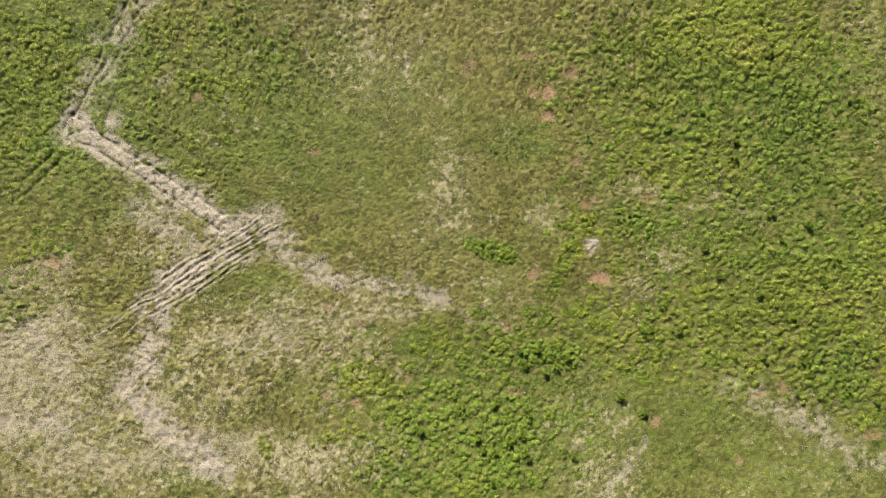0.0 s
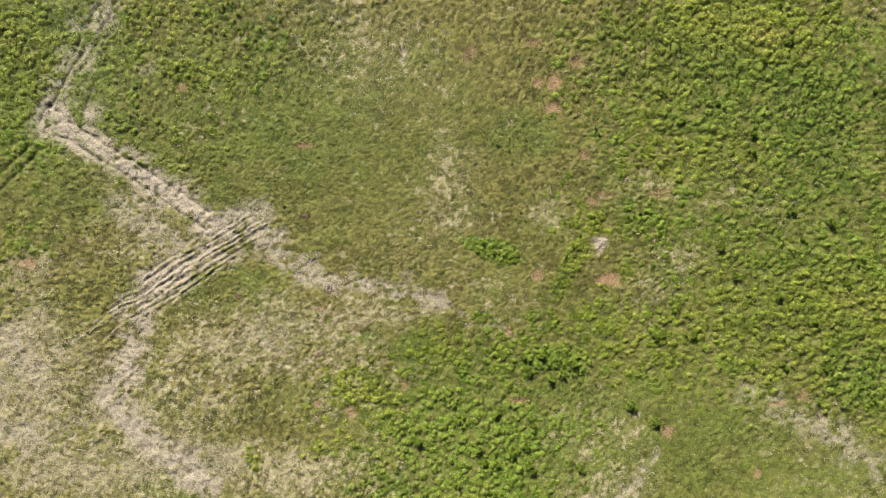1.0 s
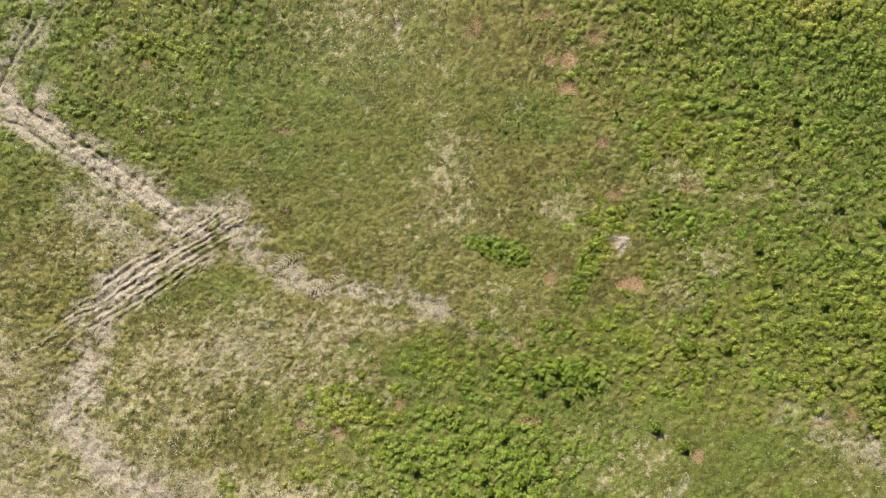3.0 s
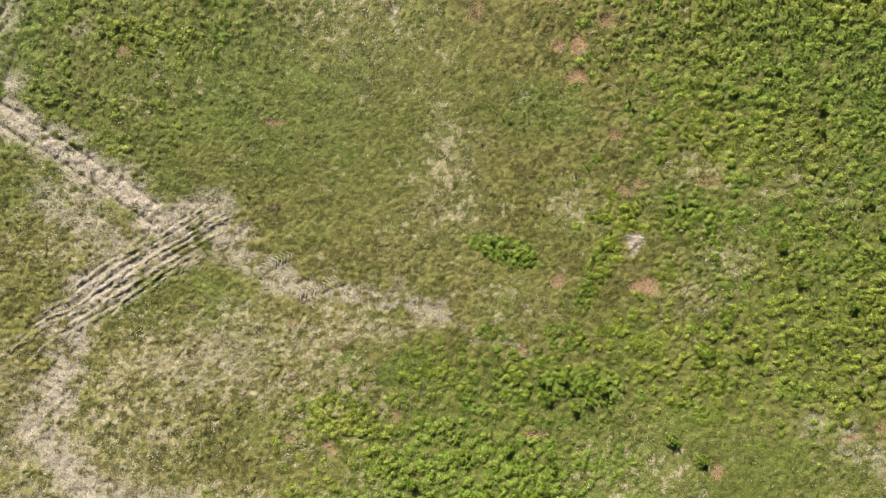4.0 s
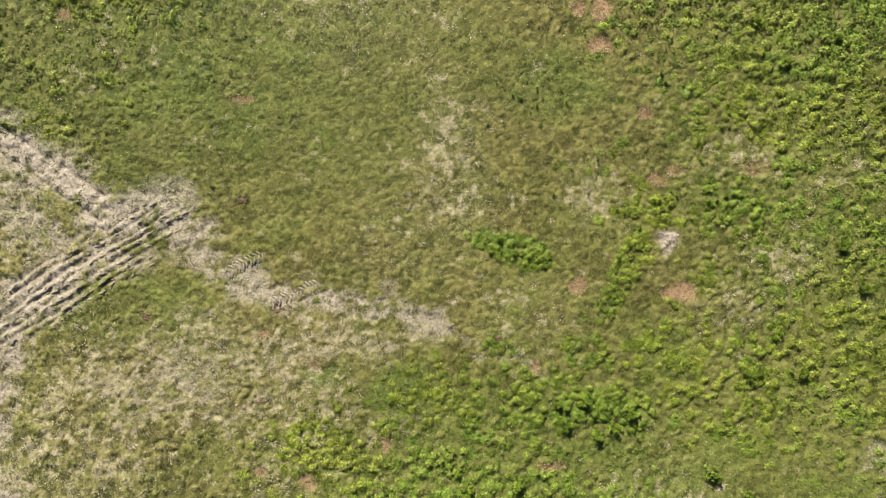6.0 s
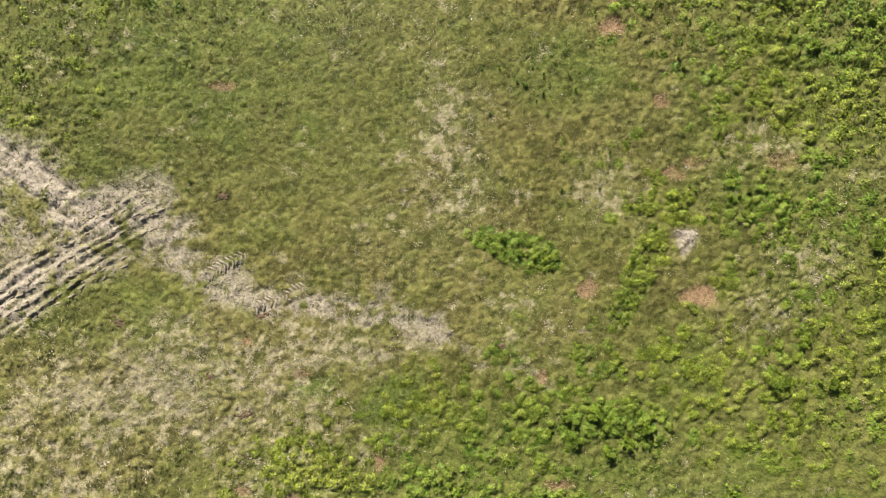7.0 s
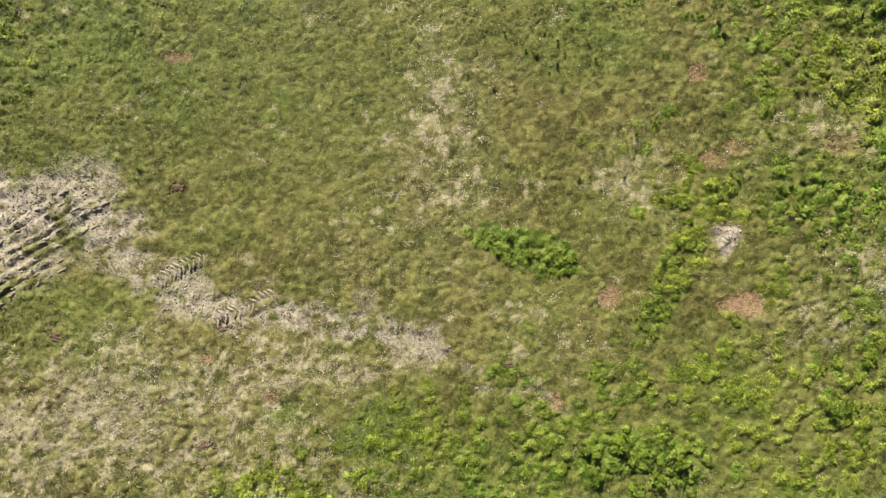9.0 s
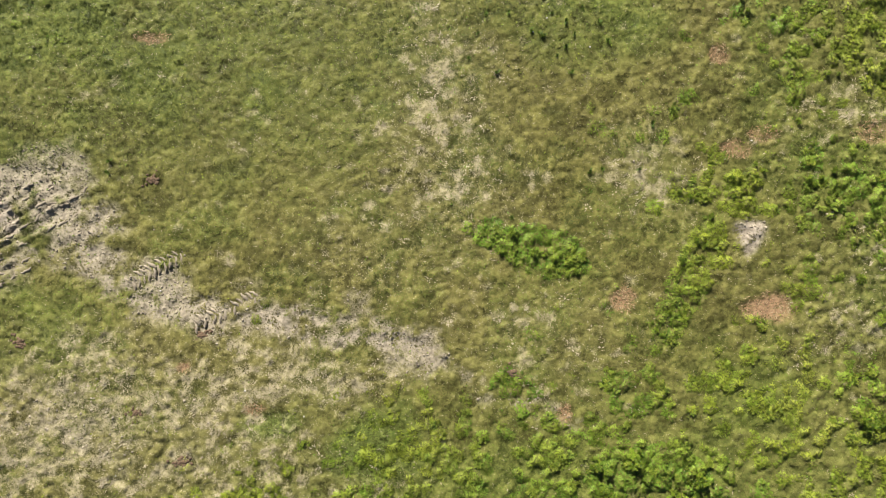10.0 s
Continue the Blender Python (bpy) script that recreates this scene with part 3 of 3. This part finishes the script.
# ---- ground: one sheet, fine where the drone flies, reaching the horizon ----
def lines_of(low, high, half, step, far):
    left = np.linspace(-half, low, int((half + low) / (1.6 * step)) + 1)[:-1]
    right = np.linspace(high, half, int((half - high) / (1.6 * step)) + 1)[1:]
    inner = np.concatenate([left, np.linspace(low, high, int((high - low) / step) + 1), right])
    outer, gap = [], 1.6 * step
    while (outer[-1] if outer else half) < far:
        gap *= 1.6
        outer.append((outer[-1] if outer else half) + gap)
    return np.concatenate([-np.array(outer[::-1]), inner, np.array(outer)])


def build_ground():
    xs, ys = lines_of(-27.5, 19.0, 39.0, 0.09, 3000), lines_of(-10.6, 10.6, 22.5, 0.09, 3000)
    x, y = np.meshgrid(xs, ys)
    x, y = x.ravel(), y.ravel()
    names = ("lush", "fresh", "dry", "soil", "red", "rut_dark")
    inside = soft(-np.maximum(np.abs(x) - HALF_X, np.abs(y) - HALF_Y), -5.0, 0.0)
    shares = {key: inside * share + (1 - inside) * {"dry": 0.15, "fresh": 0.6}.get(key, 0.0) for key, share in zip(names, read(x, y, *names))}
    verts = np.stack([x, y, inside * read(x, y, "ground")[0]], -1)
    i = np.arange(len(ys) - 1)[:, None] * len(xs) + np.arange(len(xs) - 1)[None]
    i = i.ravel()[:, None]
    me = mesh_of("ground", verts, i + [[0, 1, len(xs) + 1, len(xs)]], GROUND, True, tuft=np.clip(0.5 + inside * read(x, y, "tuft")[0], 0, 1), **shares)
    return tagged(new("ground", me), "uneven pasture of short grass, dry thatch and bare soil", "ground", kind="structure")


build_ground()


def feet(x, y, sink=0.01):
    return np.stack([x, y, read(x, y, "ground")[0] - sink], 1)


# ---- grass: uncountable blades ----
def strewn(rng, count, spread):
    """Places over an oblong, inside or outside a ragged border so that fine and coarse plants mingle."""
    x, y = rng.uniform(-spread[0], spread[0], count), rng.uniform(-spread[1], spread[1], count)
    long, wide = abs(spread[2]), abs(spread[3])
    border = np.maximum(np.abs(x) - long, np.abs(y) - wide) + 3.0 * (layers(x, y, 2.2, 15, 2) - 0.5) + rng.normal(0, 0.8, count)
    far = border > 0 if spread[2] > 0 else border < 0
    return x[far], y[far]


def build_grass(name, label, seed, count, per, spread, size):
    rng = np.random.RandomState(seed)
    x, y = strewn(rng, count, spread)
    lush, soil, red, rut_dark = read(x, y, "lush", "soil", "red", "rut_dark")
    clump = layers(x, y, 0.6, 17, 2)
    keep = rng.rand(len(x)) < (1 - 0.85 * soil) * (1 - 0.85 * red) * soft(clump, 0.1, 0.6) * (1 - 0.7 * lush) * (1 - rut_dark)
    x, y, clump = x[keep], y[keep], clump[keep]
    lush, fresh, dry, light, green, tuft, broad = read(x, y, "lush", "fresh", "dry", "light", "green", "tuft", "tone")
    big = size * (0.5 + 0.8 * clump + 0.35 * lush) * np.clip(rng.gamma(9, 1 / 9, len(x)), 0.5, 1.5)
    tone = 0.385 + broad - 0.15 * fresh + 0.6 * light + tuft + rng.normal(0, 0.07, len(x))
    straw = np.clip((rng.rand(len(x)) < dry * 0.85) * rng.uniform(0.5, 1.0, len(x)), 0, 1)
    x, y, big, tone, straw, green = (np.repeat(a, per) for a in (x, y, big, tone, straw, green * rng.uniform(0.7, 1.0, len(x))))
    n = len(x)
    yaw = rng.uniform(0, 2 * math.pi, n)
    r = np.abs(rng.normal(0, 0.06, n)) * big
    base = feet(x + r * np.cos(yaw), y + r * np.sin(yaw))
    verts, faces, tone, straw = blades(rng, base, rng.uniform(0.06, 0.12, n) * big, rng.uniform(0.022, 0.042, n) * big,
                                       rng.uniform(1.2, 1.55, n), yaw + rng.normal(0, 0.5, n), np.clip(tone + rng.normal(0, 0.05, n), 0, 1), straw)
    way = shading(verts, facing(base[:, 0], base[:, 1], "ground", 1.3), 0.85)
    me = mesh_of(name, verts, faces, GRASS, False, tone=tone, straw=straw, green=np.repeat(green, 4), facing=way)
    return tagged(new(name, me), label, "grass", kind="stuff")


build_grass("pasture_grass", "short olive grass with straw-coloured dry blades", 21, 52000, 7, (21.0, 12.8, -18.4, -10.2), 0.9)
build_grass("outer_grass", "olive and straw grass of the outer pasture", 22, 90000, 5, (39.4, 22.9, 18.4, 10.2), 1.35)
build_grass("far_grass", "coarse olive grass of the far pasture", 25, 30000, 4, (75.0, 55.0, 39.2, 22.7), 3.2)


def build_sward(name, label, seed, count, spread, size):
    """The short turf between the tufts: one bent spike each."""
    rng = np.random.RandomState(seed)
    x, y = strewn(rng, count, spread)
    lush, soil, red, rut_dark = read(x, y, "lush", "soil", "red", "rut_dark")
    keep = rng.rand(len(x)) < (1 - 0.95 * soil) * (1 - 0.7 * red) * (1 - 0.8 * lush) * (1 - rut_dark)
    x, y = x[keep], y[keep]
    fresh, dry, light, green, tuft, broad = read(x, y, "fresh", "dry", "light", "green", "tuft", "tone")
    n = len(x)
    yaw, lean, long, wide = rng.uniform(0, 2 * math.pi, n), rng.uniform(0.7, 1.4, n), rng.uniform(0.05, 0.11, n) * size, rng.uniform(0.016, 0.032, n) * size
    base = feet(x, y, 0.005)
    side = np.stack([-np.sin(yaw), np.cos(yaw), 0 * yaw], 1) * wide[:, None] / 2
    tip = base + np.stack([np.cos(yaw) * np.sin(lean), np.sin(yaw) * np.sin(lean), np.cos(lean)], 1) * long[:, None]
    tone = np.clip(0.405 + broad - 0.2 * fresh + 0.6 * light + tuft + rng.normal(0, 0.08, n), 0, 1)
    straw = (rng.rand(n) < 0.05 + 0.75 * dry) * rng.uniform(0.4, 1.0, n)
    verts = np.stack([base - side, base + side, tip], 1).reshape(-1, 3)
    me = mesh_of(name, verts, np.arange(3 * n).reshape(-1, 3), GRASS, False, tone=np.repeat(tone, 3), straw=np.repeat(straw, 3), green=np.repeat(green, 3),
                 facing=np.repeat(facing(x, y, "ground", 1.3), 3, axis=0))
    return tagged(new(name, me), label, "turf", kind="stuff")


build_sward("turf", "short grazed turf of olive and straw blades", 23, 420000, (21.0, 12.8, -18.4, -10.2), 1.1)
build_sward("outer_turf", "short turf of the outer pasture", 24, 300000, (39.4, 22.9, 18.4, 10.2), 1.9)


# ---- leafy weeds ----
def weed_arrays(rng, radius, tall, count):
    """One low leafy weed: whorls of leaves on short stems."""
    shoots = max(4, count // 9)
    sx, sy = rng.normal(0, radius * 0.45, shoots), rng.normal(0, radius * 0.45, shoots)
    st = tall * rng.uniform(0.45, 1.0, shoots) * np.exp(-((sx**2 + sy**2) / (1.2 * radius) ** 2))
    pick = rng.randint(0, shoots, count)
    a, rise = rng.uniform(0, 2 * math.pi, count), rng.uniform(0.35, 1.0, count)
    middle = np.stack([sx[pick], sy[pick], st[pick] * rise], 1)
    out = np.stack([np.cos(a), np.sin(a), rng.uniform(-0.1, 0.75, count) * rise], 1)
    long = rng.uniform(0.08, 0.15, count) * (radius / 0.35) ** 0.5
    return middle, out, long, long * rng.uniform(0.4, 0.6, count), np.stack([sx, sy, st], 1)


def build_weed_stuff(name, label, seed, count, spread, size, mat):
    """Leaves that clothe the humps of the weeds, densest on their crowns."""
    rng = np.random.RandomState(seed)
    x, y = strewn(rng, count, spread)
    lush, fresh, dome = read(x, y, "lush", "fresh", "dome")
    keep = rng.rand(len(x)) < np.clip(soft(dome, 0.1, 0.6) + 0.01 * fresh + 0.004, 0, 1)
    x, y = x[keep], y[keep]
    n = len(x)
    z, canopy, ax, ay, hue, clump, light = read(x, y, "ground", "canopy", "canopy_x", "canopy_y", "hue", "clump", "light")
    middle = np.stack([x, y, z + canopy * rng.uniform(0.2, 1.05, n) + 0.03], 1)
    a = np.arctan2(-ay, -ax) + rng.normal(0, 0.9, n)
    out = np.stack([np.cos(a), np.sin(a), rng.uniform(-0.2, 0.35, n)], 1)
    long = rng.uniform(0.08, 0.15, n) * size
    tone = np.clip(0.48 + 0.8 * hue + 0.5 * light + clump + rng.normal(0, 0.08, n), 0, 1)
    dead = np.clip((0.5 * soft(layers(x, y, 3.5, 21, 2), 0.5, 0.85) + patches(*warped(x, y, 1.1, 3.0, 1), YELLOWED)) * rng.uniform(0, 0.8, n), 0, 1)
    verts, faces, tone, straw = leaves(rng, middle, out, long, long * rng.uniform(0.4, 0.6, n), tone, dead)
    way = shading(verts, facing(x, y, "canopy", 1.3), 0.85)
    me = mesh_of(name, verts, faces, mat, False, tone=tone, straw=straw, green=np.repeat(read(x, y, "kind")[0], 4), facing=way)
    return tagged(new(name, me), label, "weeds", kind="stuff")


build_weed_stuff("low_weeds", "low bright green leafy weeds spread through the grass", 31, 680000, (21.0, 12.8, -18.4, -10.2), 0.75, WEED)
build_weed_stuff("outer_weeds", "dense yellow-green leafy weeds of the outer pasture", 32, 760000, (39.2, 22.7, 18.4, 10.2), 1.15, WEED)


def weed_kind(seed, radius, tall, count, mat):
    rng = np.random.RandomState(seed)
    middle, out, long, wide, shoots = weed_arrays(rng, radius, tall, count)
    tone = np.clip(rng.uniform(0.2, 0.8) + rng.normal(0, 0.2, count), 0, 1)
    verts, faces, tone, straw = leaves(rng, middle, out, long, wide, tone, np.clip(rng.uniform(-0.6, 0.5, count), 0, 1))
    dome = middle / [radius, radius, tall] + [0, 0, 0.8]
    way = shading(verts, dome / np.linalg.norm(dome, axis=1)[:, None], 0.6)
    crown = mesh_of("foliage", verts, faces, mat, False, tone=tone, straw=straw, green=np.full(len(tone), rng.uniform(0.2, 1.0)), facing=way)
    k = len(shoots)
    ring = np.array([[math.cos(a) * 0.014, math.sin(a) * 0.014, 0] for a in (0, 2.1, 4.2)])
    tube = np.concatenate([ring - [0, 0, 0.04], (shoots[:, None] + ring * 0.4).reshape(-1, 3)])
    top = 3 + np.arange(k) * 3
    faces = np.concatenate([np.stack([0 * top + a, 0 * top + (a + 1) % 3, top + (a + 1) % 3, top + a], 1) for a in range(3)])
    return crown, mesh_of("stalk", tube, faces, STEM)


LOW_KINDS = [weed_kind(100 + k, 0.24 + 0.05 * (k % 4), 0.22 + 0.03 * (k % 3), 85 + 9 * k, WEED) for k in range(8)]
TALL_KINDS = [weed_kind(200 + k, 0.30 + 0.05 * (k % 3), 0.62 + 0.07 * (k % 4), 190 + 15 * k, DEEP) for k in range(6)]


def place_weed(name, kind, x, y, turn, size, label, group):
    z = float(feet(np.array([x]), np.array([y]))[0, 2])
    plant = tagged(new(name), label, "weed", group)
    plant.matrix_basis = pose(x, y, z, 0, 0, turn) @ Matrix.Scale(size, 4)
    for piece, data in (("foliage", kind[0]), ("stalk", kind[1])):
        ob = new(piece, data)
        ob.parent = plant
    return plant


def build_weeds():
    rng = np.random.RandomState(41)
    for rows, size in ((TALL_EAST, 1.0), (TALL_SOUTH, 1.2), (TALL_MIDDLE, 0.52)):
        for x, y in rows:
            for k in range(2 + (size > 1.25)):
                place_weed("tall_weed", TALL_KINDS[rng.randint(6)], x + rng.normal(0, 0.3) * (k > 0), y + rng.normal(0, 0.22) * (k > 0), rng.uniform(0, 360), size * rng.uniform(0.6, 1.1) * (1 - 0.15 * k),
                           "tall green leafy weed standing above the grass", "tall weeds")
    x, y = rng.uniform(-17.5, 18.5, 6000), rng.uniform(-10, 10, 6000)
    lush, dome = read(x, y, "lush", "dome")
    good = rng.rand(len(x)) < lush * soft(dome, 0.2, 0.6)
    for a, b in list(zip(x[good], y[good]))[:290]:
        place_weed("weed_plant", LOW_KINDS[rng.randint(8)], a, b, rng.uniform(0, 360), rng.uniform(0.4, 0.8), "low bright green leafy weed growing in the grass", "low weeds")


build_weeds()


# ---- seedlings: small dark tufts in the short grass ----
def build_seedlings():
    rng = np.random.RandomState(51)
    kinds = []
    for k in range(4):
        n = 22
        a = rng.uniform(0, 2 * math.pi, n)
        verts, faces, tone, straw = blades(rng, np.zeros((n, 3)) + rng.normal(0, 0.02, (n, 3)) * [1, 1, 0], rng.uniform(0.12, 0.24, n), rng.uniform(0.02, 0.035, n),
                                           rng.uniform(0.3, 1.1, n), a, rng.uniform(0, 0.3, n), np.zeros(n))
        kinds.append(mesh_of("tuft", verts, faces, DEEP, False, tone=tone, straw=straw, facing=shading(verts, np.array([[0, 0, 1.0]]), 0.5)))
    for x, y in SEEDLINGS:
        tuft = tagged(new("grass_tuft", kinds[rng.randint(4)]), "small upright dark green tuft in short grass", "grass tuft", "dark tufts")
        tuft.matrix_basis = pose(*feet(np.array([x]), np.array([y]))[0], 0, 0, rng.uniform(0, 360)) @ Matrix.Scale(rng.uniform(0.75, 1.35), 4)


build_seedlings()


# ---- rusty patches: mats of dead stems on reddish soil ----
def build_dead_patches():
    rng = np.random.RandomState(61)
    for cx, cy, rx, ry, w, turn in RED_PATCHES + RUST_PATCHES:
        n = int(120 + 260 * rx * ry)
        r, a = np.sqrt(rng.rand(n)) * 1.05, rng.uniform(0, 2 * math.pi, n)
        x, y = cx + r * rx * np.cos(a), cy + r * ry * np.sin(a)
        keep = rng.rand(n) < 0.3 + 0.7 * soft(layers(x, y, 0.5, 6, 2), 0.3, 0.6)
        x, y = x[keep], y[keep]
        n = len(x)
        base = feet(x, y, 0.005) - [cx, cy, 0]
        low = float(base[:, 2].min())
        verts, faces, tone, straw = blades(rng, base - [0, 0, low], rng.uniform(0.08, 0.2, n), rng.uniform(0.015, 0.035, n), rng.uniform(0.9, 1.35, n),
                                           rng.uniform(0, 2 * math.pi, n), rng.uniform(0, 1, n), np.clip(rng.uniform(-0.8, 0.9, n), 0, 1))
        patch = new("dead_plant_patch")
        tagged(part("mat", mesh_of("mat", verts, faces, RUSTY, False, tone=tone, straw=straw, facing=shading(verts, np.array([[0, 0, 1.0]]), 0.7)), patch, pose(0, 0, 0)), kind="stuff")
        patch.matrix_basis = pose(cx, cy, low)
        tagged(patch, "mat of dead rust-red stems on bare soil" if w > 0.65 else "thin mat of faded pinkish dead stems in grass", "dead plants", "dead patches")


build_dead_patches()


# ---- rough lumps ----
def lump(rng, sx, sy, sz, rough=0.25):
    """A rough stone or clod as a mesh in a bmesh."""
    bm = bmesh.new()
    bmesh.ops.create_icosphere(bm, subdivisions=1, radius=1)
    for v in bm.verts:
        k = 1 + rng.normal(0, rough * 0.5)
        v.co = (v.co.x * sx * k, v.co.y * sy * k, v.co.z * sz * (1 + rng.normal(0, rough * 0.5)))
    return bm


def mesh_from(name, bm, mat):
    me = bpy.data.meshes.new(name)
    bm.to_mesh(me)
    bm.free()
    me.materials.append(mat)
    return me


def build_dung():
    rng = np.random.RandomState(71)
    kinds = [mesh_from("dropping", lump(rng, 0.075, 0.06, 0.045), DUNG_BROWN) for k in range(5)]
    for x, y in DUNG:
        z = float(feet(np.array([x]), np.array([y]), 0)[0, 2])
        pile = tagged(new("dung_pile"), "low spread pile of dried brown dung", "dung", "dung piles")
        pile.matrix_basis = pose(x, y, z)
        for k in range(30):
            r, a = abs(rng.normal(0, 0.22)), rng.uniform(0, 2 * math.pi)
            part("dropping", kinds[k % 5], pile, pose(r * math.cos(a), r * math.sin(a) * 0.8, 0.012 + 0.03 * math.exp(-(r / 0.12) ** 2), 0, 0, rng.uniform(0, 360)))


build_dung()


def build_pebbles():
    rng = np.random.RandomState(72)
    for x, y in PEBBLES:
        stone = tagged(new("stone", mesh_from("stone", lump(rng, 0.045, 0.035, 0.03), STONE)), "small pale stone lying in short grass", "stone", "stones")
        stone.matrix_basis = pose(*(feet(np.array([x]), np.array([y]), -0.02)[0]), 0, 0, rng.uniform(0, 360))


build_pebbles()


# ---- tyre tracks: ridges of soil pressed up by the lugs ----
def ridge(rng, long, wide, tall):
    """A low crumbly ridge with a rounded top."""
    steps = 6
    verts, faces = [], []
    for k in range(steps):
        t = k / (steps - 1)
        fade = math.sin(math.pi * (0.08 + 0.84 * t)) ** 0.5
        y, w, h = rng.normal(0, wide * 0.12), wide * fade * rng.uniform(0.8, 1.2), tall * fade * rng.uniform(0.7, 1.2)
        x = (t - 0.5) * long
        verts += [(x, y - w / 2, -0.04), (x, y - w * 0.28, h * 0.85), (x, y + w * 0.22, h), (x, y + w / 2, -0.04)]
    for k in range(steps - 1):
        for j in range(3):
            a = 4 * k + j
            faces.append((a, a + 4, a + 5, a + 1))
    return mesh_of("soil_ridge", np.array(verts), np.array(faces), SOIL, True)


def build_tyre_tracks():
    rng = np.random.RandomState(81)
    lugs = [ridge(rng, 0.4, 0.15, 0.042) for k in range(5)]
    long_ridges = [ridge(rng, 0.45, 0.17, 0.055) for k in range(6)]
    for ax, ay, bx, by, count, wide in TREADS:
        yaw = math.degrees(math.atan2(by - ay, bx - ax))
        track = tagged(new("tyre_track"), "print of tyre lugs pressed into dry soil", "tyre track", "tyre tracks", "structure")
        track.matrix_basis = pose(ax, ay, float(feet(np.array([ax]), np.array([ay]), 0)[0, 2]), 0, 0, yaw)
        far = math.hypot(bx - ax, by - ay)
        for k in range(2 * count):
            side = (k % 2) * 2 - 1
            u, v = far * (k // 2 + 0.25 + 0.25 * side) / count + rng.normal(0, 0.015), side * wide * 0.26 + rng.normal(0, 0.02)
            if rng.rand() < 0.12:
                continue
            px, py = ax + (bx - ax) * u / far, ay + (by - ay) * u / far
            dz = float(feet(np.array([px]), np.array([py]), 0)[0, 2]) - track.location.z
            part("soil_ridge", lugs[k % 5], track, pose(u, v, dz - 0.005, 0, 0, 90 + side * 28 + rng.normal(0, 4)))
    track = tagged(new("tyre_track"), "deep parallel ruts of a tractor in pale soil", "tyre track", "tyre tracks", "structure")
    yaw = math.degrees(math.atan2(RUT_ALONG[1], RUT_ALONG[0]))
    track.matrix_basis = pose(RUT_START[0], RUT_START[1], 0, 0, 0, yaw)
    for off, first, last in zip(RUT_OFFSETS, RUT_FIRST, RUT_LAST):
        u = first
        while u < last:
            if rng.rand() < 0.75:
                v = off + 0.2 + rng.normal(0, 0.06)
                px, py = RUT_START[0] + u * RUT_ALONG[0] - v * RUT_ALONG[1], RUT_START[1] + u * RUT_ALONG[1] + v * RUT_ALONG[0]
                z = float(feet(np.array([px]), np.array([py]), 0)[0, 2])
                part("soil_ridge", long_ridges[rng.randint(6)], track, pose(u, v, z - 0.02, 0, 0, rng.normal(0, 12)))
            u += rng.uniform(0.4, 0.8)


build_tyre_tracks()


def build_clods():
    """Crumbs of soil on the trodden ways, uncountable."""
    rng = np.random.RandomState(91)
    x, y = rng.uniform(-39, 39, 420000), rng.uniform(-22, 22, 420000)
    soil = read(x, y, "soil")[0]
    keep = rng.rand(len(x)) < soil * 0.55
    x, y, soil = x[keep], y[keep], soil[keep]
    n = len(x)
    size = np.minimum(rng.gamma(2.2, 0.015, n) + 0.010, 0.075)
    z = read(x, y, "ground")[0]
    unit = np.array([(1, 0, 0), (0, 1, 0), (-1, 0, 0), (0, -1, 0), (0, 0, 1.0)])
    a = rng.uniform(0, 2 * math.pi, n)
    c, s = np.cos(a), np.sin(a)
    shape = unit[None] * rng.uniform(0.6, 1.3, (n, 5, 1)) * size[:, None, None]
    verts = np.stack([x[:, None] + shape[..., 0] * c[:, None] - shape[..., 1] * s[:, None],
                      y[:, None] + shape[..., 0] * s[:, None] + shape[..., 1] * c[:, None], z[:, None] + shape[..., 2] * 0.9 - 0.008], -1).reshape(-1, 3)
    k = np.arange(n)[:, None] * 5
    faces = np.concatenate([k + [[i, (i + 1) % 4, 4]] for i in range(4)])
    tagged(new("soil_clods", mesh_of("soil_clods", verts, faces, SOIL)), "small crumbs of pale dry soil on the paths", "soil clods", kind="stuff")


build_clods()
